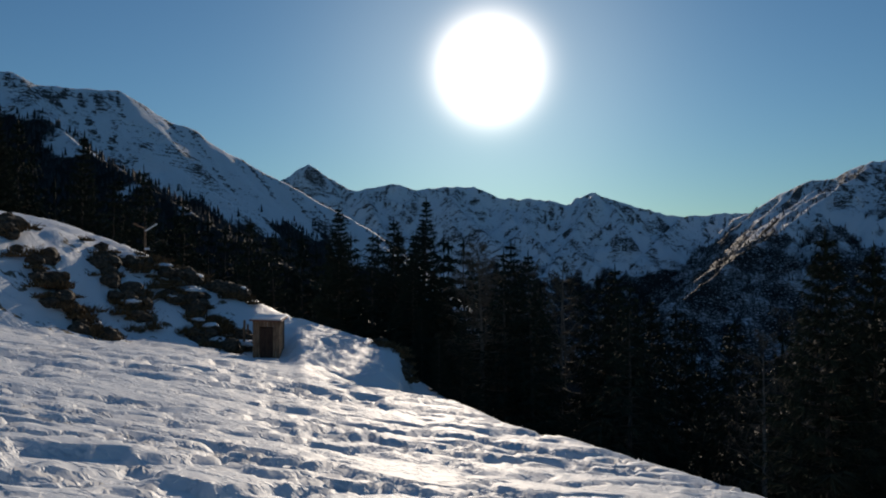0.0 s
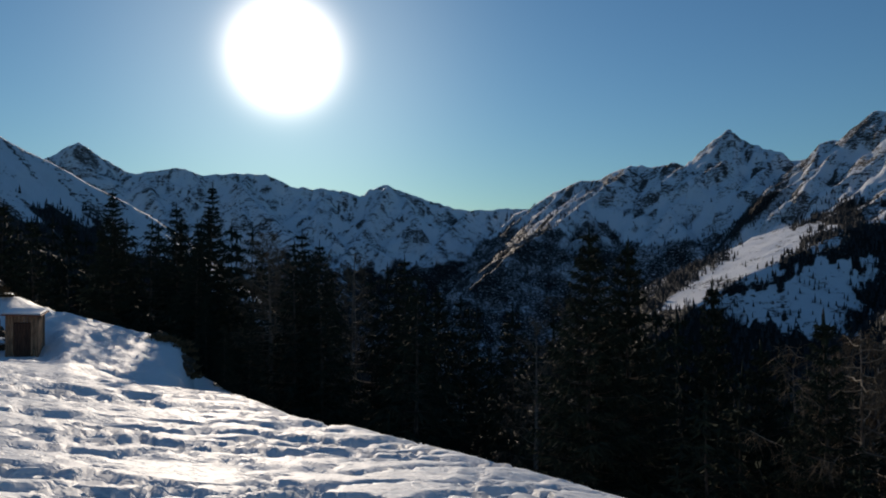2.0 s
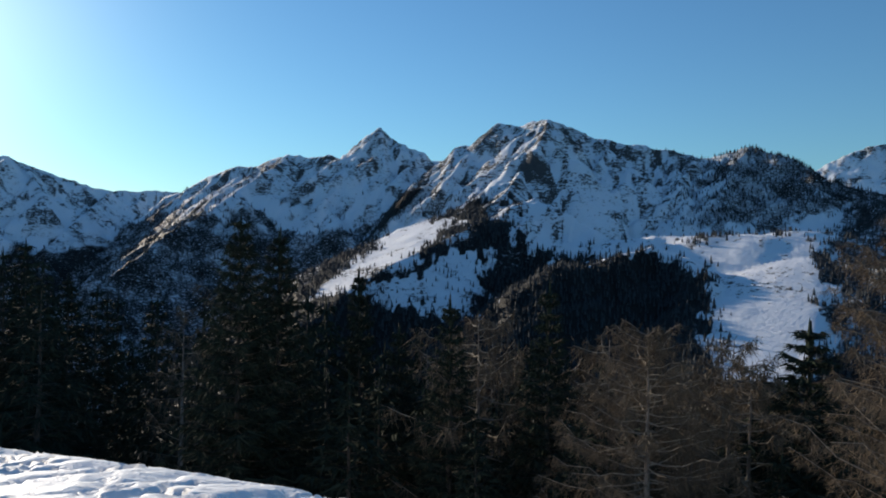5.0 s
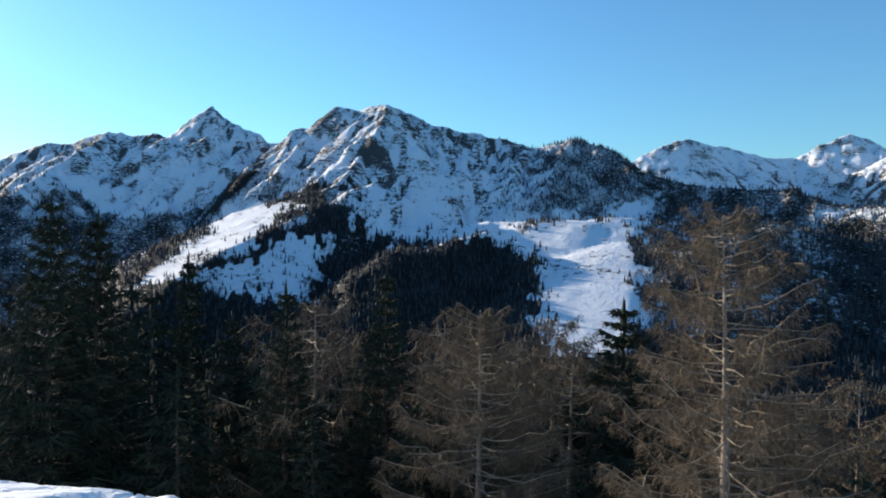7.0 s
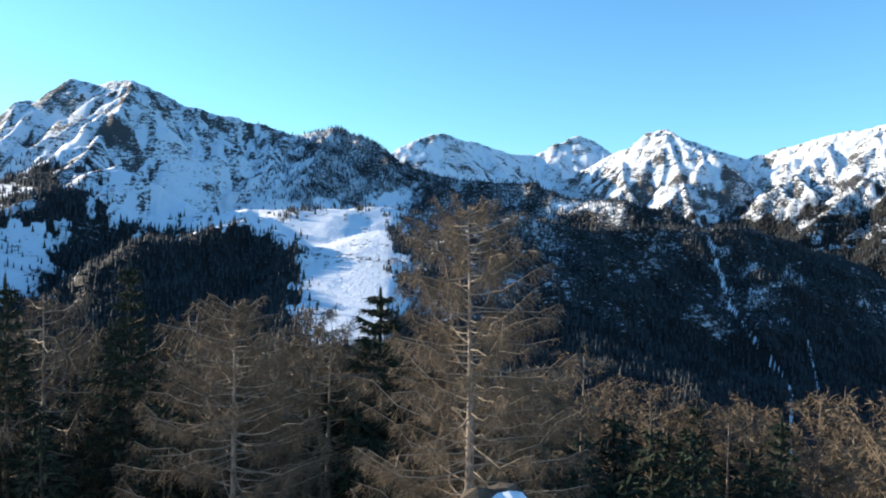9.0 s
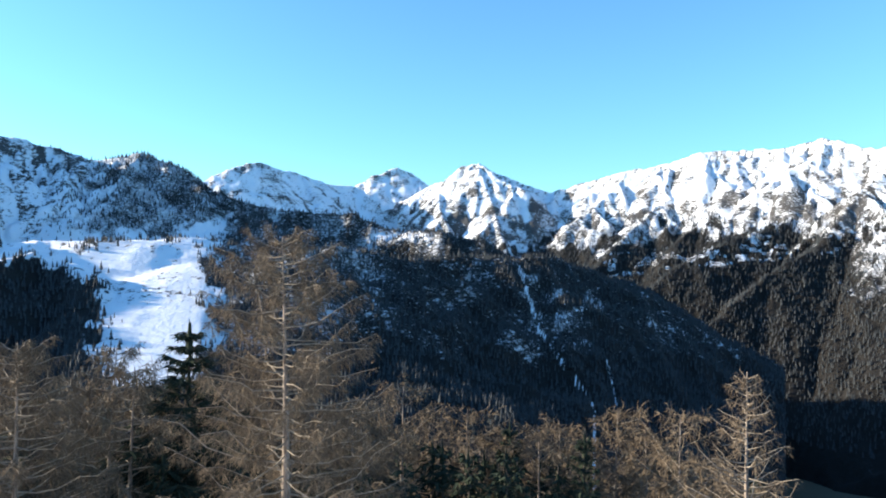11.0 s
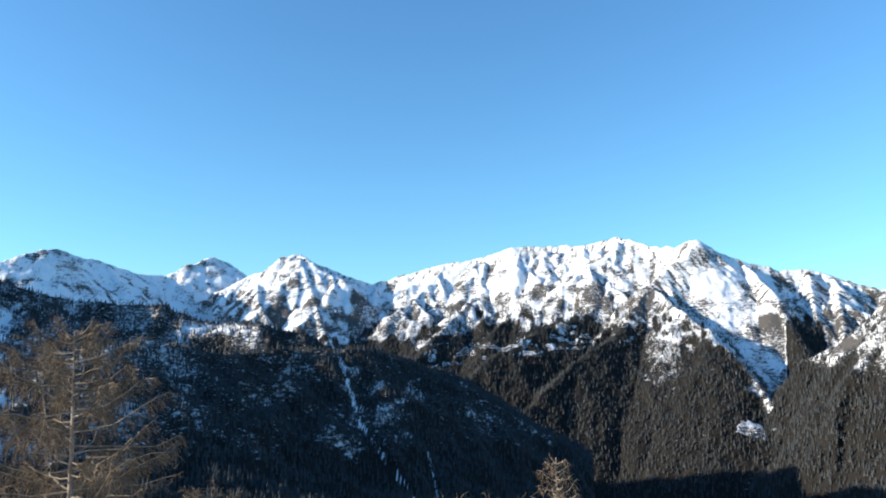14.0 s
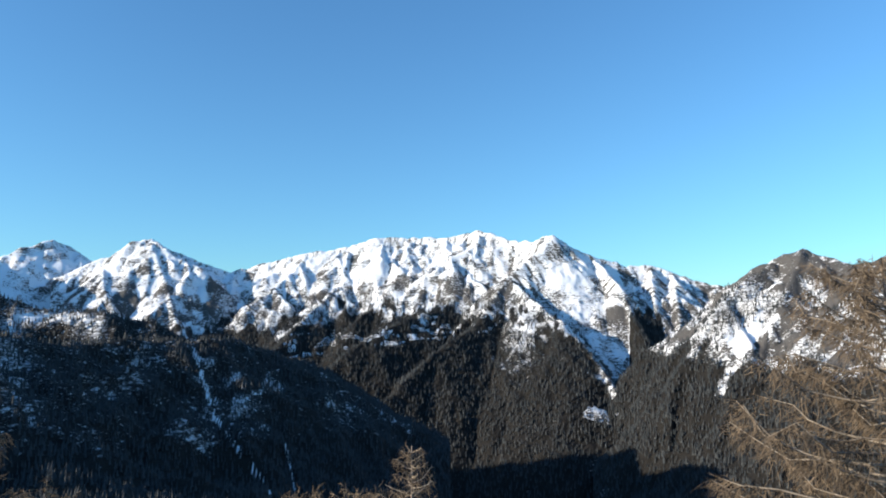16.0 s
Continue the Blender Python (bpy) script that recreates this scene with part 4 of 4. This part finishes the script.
# the rest of the wood on the drop
for k in range(160):
    az = -36 + 148 * ((k + rng.random()) / 160)
    edge = float(np.interp(az, [-36, -30, -22, -14, -9, -5, -2, 3, 6, 10, 13, 16, 20, 27, 33, 40, 48, 56, 64, 72, 80, 90, 100, 112], [9.5, 9.5, 6.5, 3.6, 4.2, 3.8, 4.5, 2.4, 2.2, 0.8, 0.3, -1.6, -3.2, -1.5, -2.5, -5.5, -6.5, -7, -8.5, -9, -11, -12.5, -13, -13.5]))
    dist = rng.uniform(48, 105) if az < 45 else rng.uniform(36, 85)
    if az < -8:
        dist = rng.uniform(74, 130)
    kind = "f" if rng.random() < (0.8 if az < 56 else 0.4) else "l" if az < 74 else "R"
    plant(kind, az, edge - abs(rng.gauss(0, 1.3 if az < 20 else 2.0)), dist, rng.uniform(0.85, 1.15), "wood on the steep slope", 7.0)
# young dark spruces added under the larches to stand in for deep shade
for k in range(46):
    az = 34 + 66 * (k + rng.random()) / 46
    plant("f", az, float(np.interp(az, [34, 50, 70, 100], [-8.5, -9.5, -11.5, -14])) - abs(rng.gauss(0, 1.6)), rng.uniform(27, 46), 1.2, "wood on the steep slope", 4.0)
for protos, _ in PROTO.values():
    for ob in protos:
        if ob.name not in used:
            plant(next(k for k, v in PROTO.items() if ob in v[0]), rng.uniform(10, 24), -7.0, 70, 1.0)


# ---- things on the meadow ----
def part(name, bm, mat, parent, label=""):
    me = bpy.data.meshes.new(name)
    bm.to_mesh(me)
    bm.free()
    me.materials.append(mat)
    return link(name, me, parent, label)


def block(size, at=(0, 0, 0), turn=(0, 0, 0), bevel=0.01):
    bm = bmesh.new()
    bmesh.ops.create_cube(bm, size=1, matrix=Matrix.LocRotScale(at, Euler([radians(v) for v in turn]), size))
    if bevel:
        bmesh.ops.bevel(bm, geom=bm.edges[:], offset=bevel, segments=1, affect="EDGES")
    return bm


def lump(seed, size, squash=(1, 1, 0.7), rough=0.35, detail=3, lift=0.0):
    """A rough stone or a cushion of snow."""
    bm = bmesh.new()
    bmesh.ops.create_icosphere(bm, subdivisions=detail, radius=1)
    off = Vector((seed * 7.31, seed * 3.77, seed * 1.93))
    for v in bm.verts:
        n = noise.noise(v.co * 1.1 + off) + 0.5 * noise.noise(v.co * 2.6 + off) + 0.25 * noise.noise(v.co * 6 + off)
        v.co *= 1 + rough * n
        v.co = Vector((v.co.x * squash[0], v.co.y * squash[1], v.co.z * squash[2])) * size + Vector((0, 0, lift))
    return bm


def height(x, y):
    x, y = np.array(float(x)), np.array(float(y))
    return float(meadow(x, y) + snow_relief(x, y))


def spot(az, dist):
    x, y = polar(az, dist)
    return float(x), float(y), height(x, y)


def hut(az, dist):
    """A small plank hut with a door and a snow-laden sheet roof."""
    x, y, z = spot(az, dist)
    ob = new("wooden_hut")
    ob.matrix_basis = pose(x, y, z - 0.1, 0, 0, 2)
    w, d, h = 1.4, 1.5, 2.35
    for k in range(9):
        bw = w / 9
        if 2 <= k <= 6:
            part("board", block((bw - 0.012, 0.04, 0.34), (-w / 2 + bw * (k + 0.5), -d / 2, h - 0.19)), PLANK, ob)
        else:
            part("board", block((bw - 0.012, 0.04, h), (-w / 2 + bw * (k + 0.5), -d / 2, h / 2)), PLANK, ob)
        part("board", block((bw - 0.012, 0.04, h - 0.15), (-w / 2 + bw * (k + 0.5), d / 2, h / 2 - 0.07)), PLANK, ob)
        for sx in (-1, 1):
            part("board", block((0.04, d / 9 - 0.012, h - 0.05), (sx * w / 2, -d / 2 + d / 9 * (k + 0.5), h / 2)), PLANK, ob)
    door = part("door", block((w * 5 / 9 - 0.03, 0.05, h - 0.42), (0, -d / 2 + 0.06, h / 2 - 0.2)), DARK, ob, "dark plank door")
    for k in range(4):
        part("door_board", block((w * 5 / 36 - 0.015, 0.03, h - 0.46), (w * 5 / 36 * (k - 1.5), -d / 2 + 0.03, h / 2 - 0.2)), DARK, door)
    part("door_handle", block((0.03, 0.06, 0.16), (0.28, -d / 2 - 0.01, 1.0)), ROCK, door, "small iron handle")
    for sx in (-1, 1):
        for sy in (-1, 1):
            part("corner_post", block((0.11, 0.11, h), (sx * w / 2, sy * d / 2, h / 2)), PLANK, ob)
    roof = part("roof", block((w + 0.45, d + 0.5, 0.06), (0, 0, h + 0.05), (4, 3, 0)), RUST, ob, "reddish sheet roof")
    snow = block((w + 0.34, d + 0.36, 0.11), (0, 0.02, h + 0.135), (4, 3, 0), 0.045)
    part("roof_snow", snow, CAP, roof, "thin snow cover")
    return tagged(ob, "small weathered plank hut with a snow-dusted red roof", "hut")


hut(-13.4, 44)


def stone(az, dist, size, seed, cap, group="boulders on the bank", sink=0.35, squash=(1, 0.8, 0.65), lower=0.0):
    x, y, z = spot(az, dist)
    ob = link("boulder", None)
    ob.matrix_basis = pose(x, y, z - lower, 0, 0, seed * 47)
    part("stone", lump(seed, size, squash, 0.45, 3, size * sink * 0.5), ROCK, ob)
    if cap:
        part("snow_cap", lump(seed + 40, size * 0.88, (1, 0.8, 0.32), 0.3, 3, size * (0.46 + sink * 0.4)), CAP, ob, "white snow cap")
    return tagged(ob, "rough dark boulder with heath, half buried in snow" if not cap else "rough dark boulder capped with snow", "boulder", group)


def shrub(az, dist, size, seed, group="heath on the bank"):
    """Dry heath and dwarf shrub: a low tangle of short stems."""
    x, y, z = spot(az, dist)
    r2 = random.Random(seed)
    s = Soup()
    for _ in range(110):
        a, q = r2.uniform(0, 6.28), r2.random() ** 0.6 * size
        p = Vector((math.cos(a) * q, math.sin(a) * q * 0.7, -0.08))
        s.spike(p, p + Vector((r2.gauss(0, 0.22), r2.gauss(0, 0.22), r2.uniform(0.2, 0.65) * (1.1 - 0.6 * q / size))) * min(size, 1.1), 0.045, 3)
    ob = link("heath_shrub", s.mesh("heath_shrub", HEATH))
    ob.matrix_basis = pose(x, y, z)
    return tagged(ob, "dry brown heath shrub poking through snow", "shrub", group)


r3 = random.Random(21)
# three bands of rock and heath on the shaded bank: bearing, distance, half width, half depth, stones, shrubs
BANDS = ((-30.8, 47, 1.2, 2.5, 3, 9), (-28.8, 44.5, 1.2, 1.5, 3, 10), (-27.0, 43, 1.5, 1.3, 5, 16), (-25.0, 42, 1.0, 0.8, 2, 8), (-25.0, 49.5, 1.2, 2.0, 4, 14), (-23.2, 46.5, 1.0, 1.5, 4, 16),
         (-21.8, 52.5, 1.6, 2.0, 3, 18), (-20.0, 50.5, 1.3, 2.5, 4, 18), (-18.6, 48, 1.0, 2.5, 4, 18), (-17.2, 46.5, 1.0, 2.0, 3, 16), (-16.0, 46, 0.7, 1.5, 3, 12), (-19.2, 53.5, 1.2, 0.7, 4, 10), (-16.6, 52.8, 1.0, 0.7, 4, 10), (-15.6, 52.6, 0.6, 0.6, 3, 8), (-4.6, 49.5, 1.0, 0.8, 1, 9), (-3.2, 47.5, 0.6, 1.5, 1, 8))
for k, (az, dist, wa, wd, stones, shrubs) in enumerate(BANDS):
    for j in range(2 * stones):
        stone(az + r3.gauss(0, wa * 0.5), dist + r3.gauss(0, wd * 0.6), r3.uniform(0.35, 0.85), k * 9 + j + 1, r3.random() < 0.16)
    for j in range(shrubs):
        shrub(az + r3.gauss(0, wa * 0.6), dist + r3.gauss(0, wd * 0.7), r3.uniform(0.5, 1.15), 100 + k * 30 + j)
stone(79.2, 8.2, 0.57, 61, True, "boulder on the brow", 0.5, (1.1, 0.8, 0.75), 0.12)


def shelter(az, dist):
    """A post with a small pitched board roof over a small white block."""
    x, y, z = spot(az, dist)
    ob = new("wayside_post")
    ob.matrix_basis = pose(x, y, z - 0.15, 0, 0, 20)
    part("post", block((0.13, 0.13, 2.0), (0, 0, 1.0)), PLANK, ob)
    # sunlight put into the colour: this board and the low block are white
    part("roof_board", block((0.95, 0.75, 0.06), (0.38, 0, 2.05), (0, -34, 0)), CAP, ob, "sloping board painted white as sunlit")
    part("roof_board", block((0.75, 0.75, 0.05), (-0.38, 0, 2.15), (0, 24, 0)), PLANK, ob)
    part("lit_bit", block((0.34, 0.05, 0.16), (0.12, -0.1, 0.55)), CAP, ob, "small white block for a sunlit bit")
    return tagged(ob, "wooden wayside post with a small pitched roof", "wayside post")


shelter(-22.2, 55)


def fence_post(az, dist, tall, lean):
    x, y, z = spot(az, dist)
    ob = link("fence_post", None)
    ob.matrix_basis = pose(x, y, z - 0.2, lean, lean / 2, 15)
    part("stake", block((0.13, 0.13, tall), (0, 0, tall / 2)), PLANK, ob)
    return tagged(ob, "weathered wooden stake standing beside the hut", "stake", "stakes by the hut")


fence_post(-15.25, 45.5, 2.0, 3)
fence_post(-14.9, 46.5, 1.5, -4)
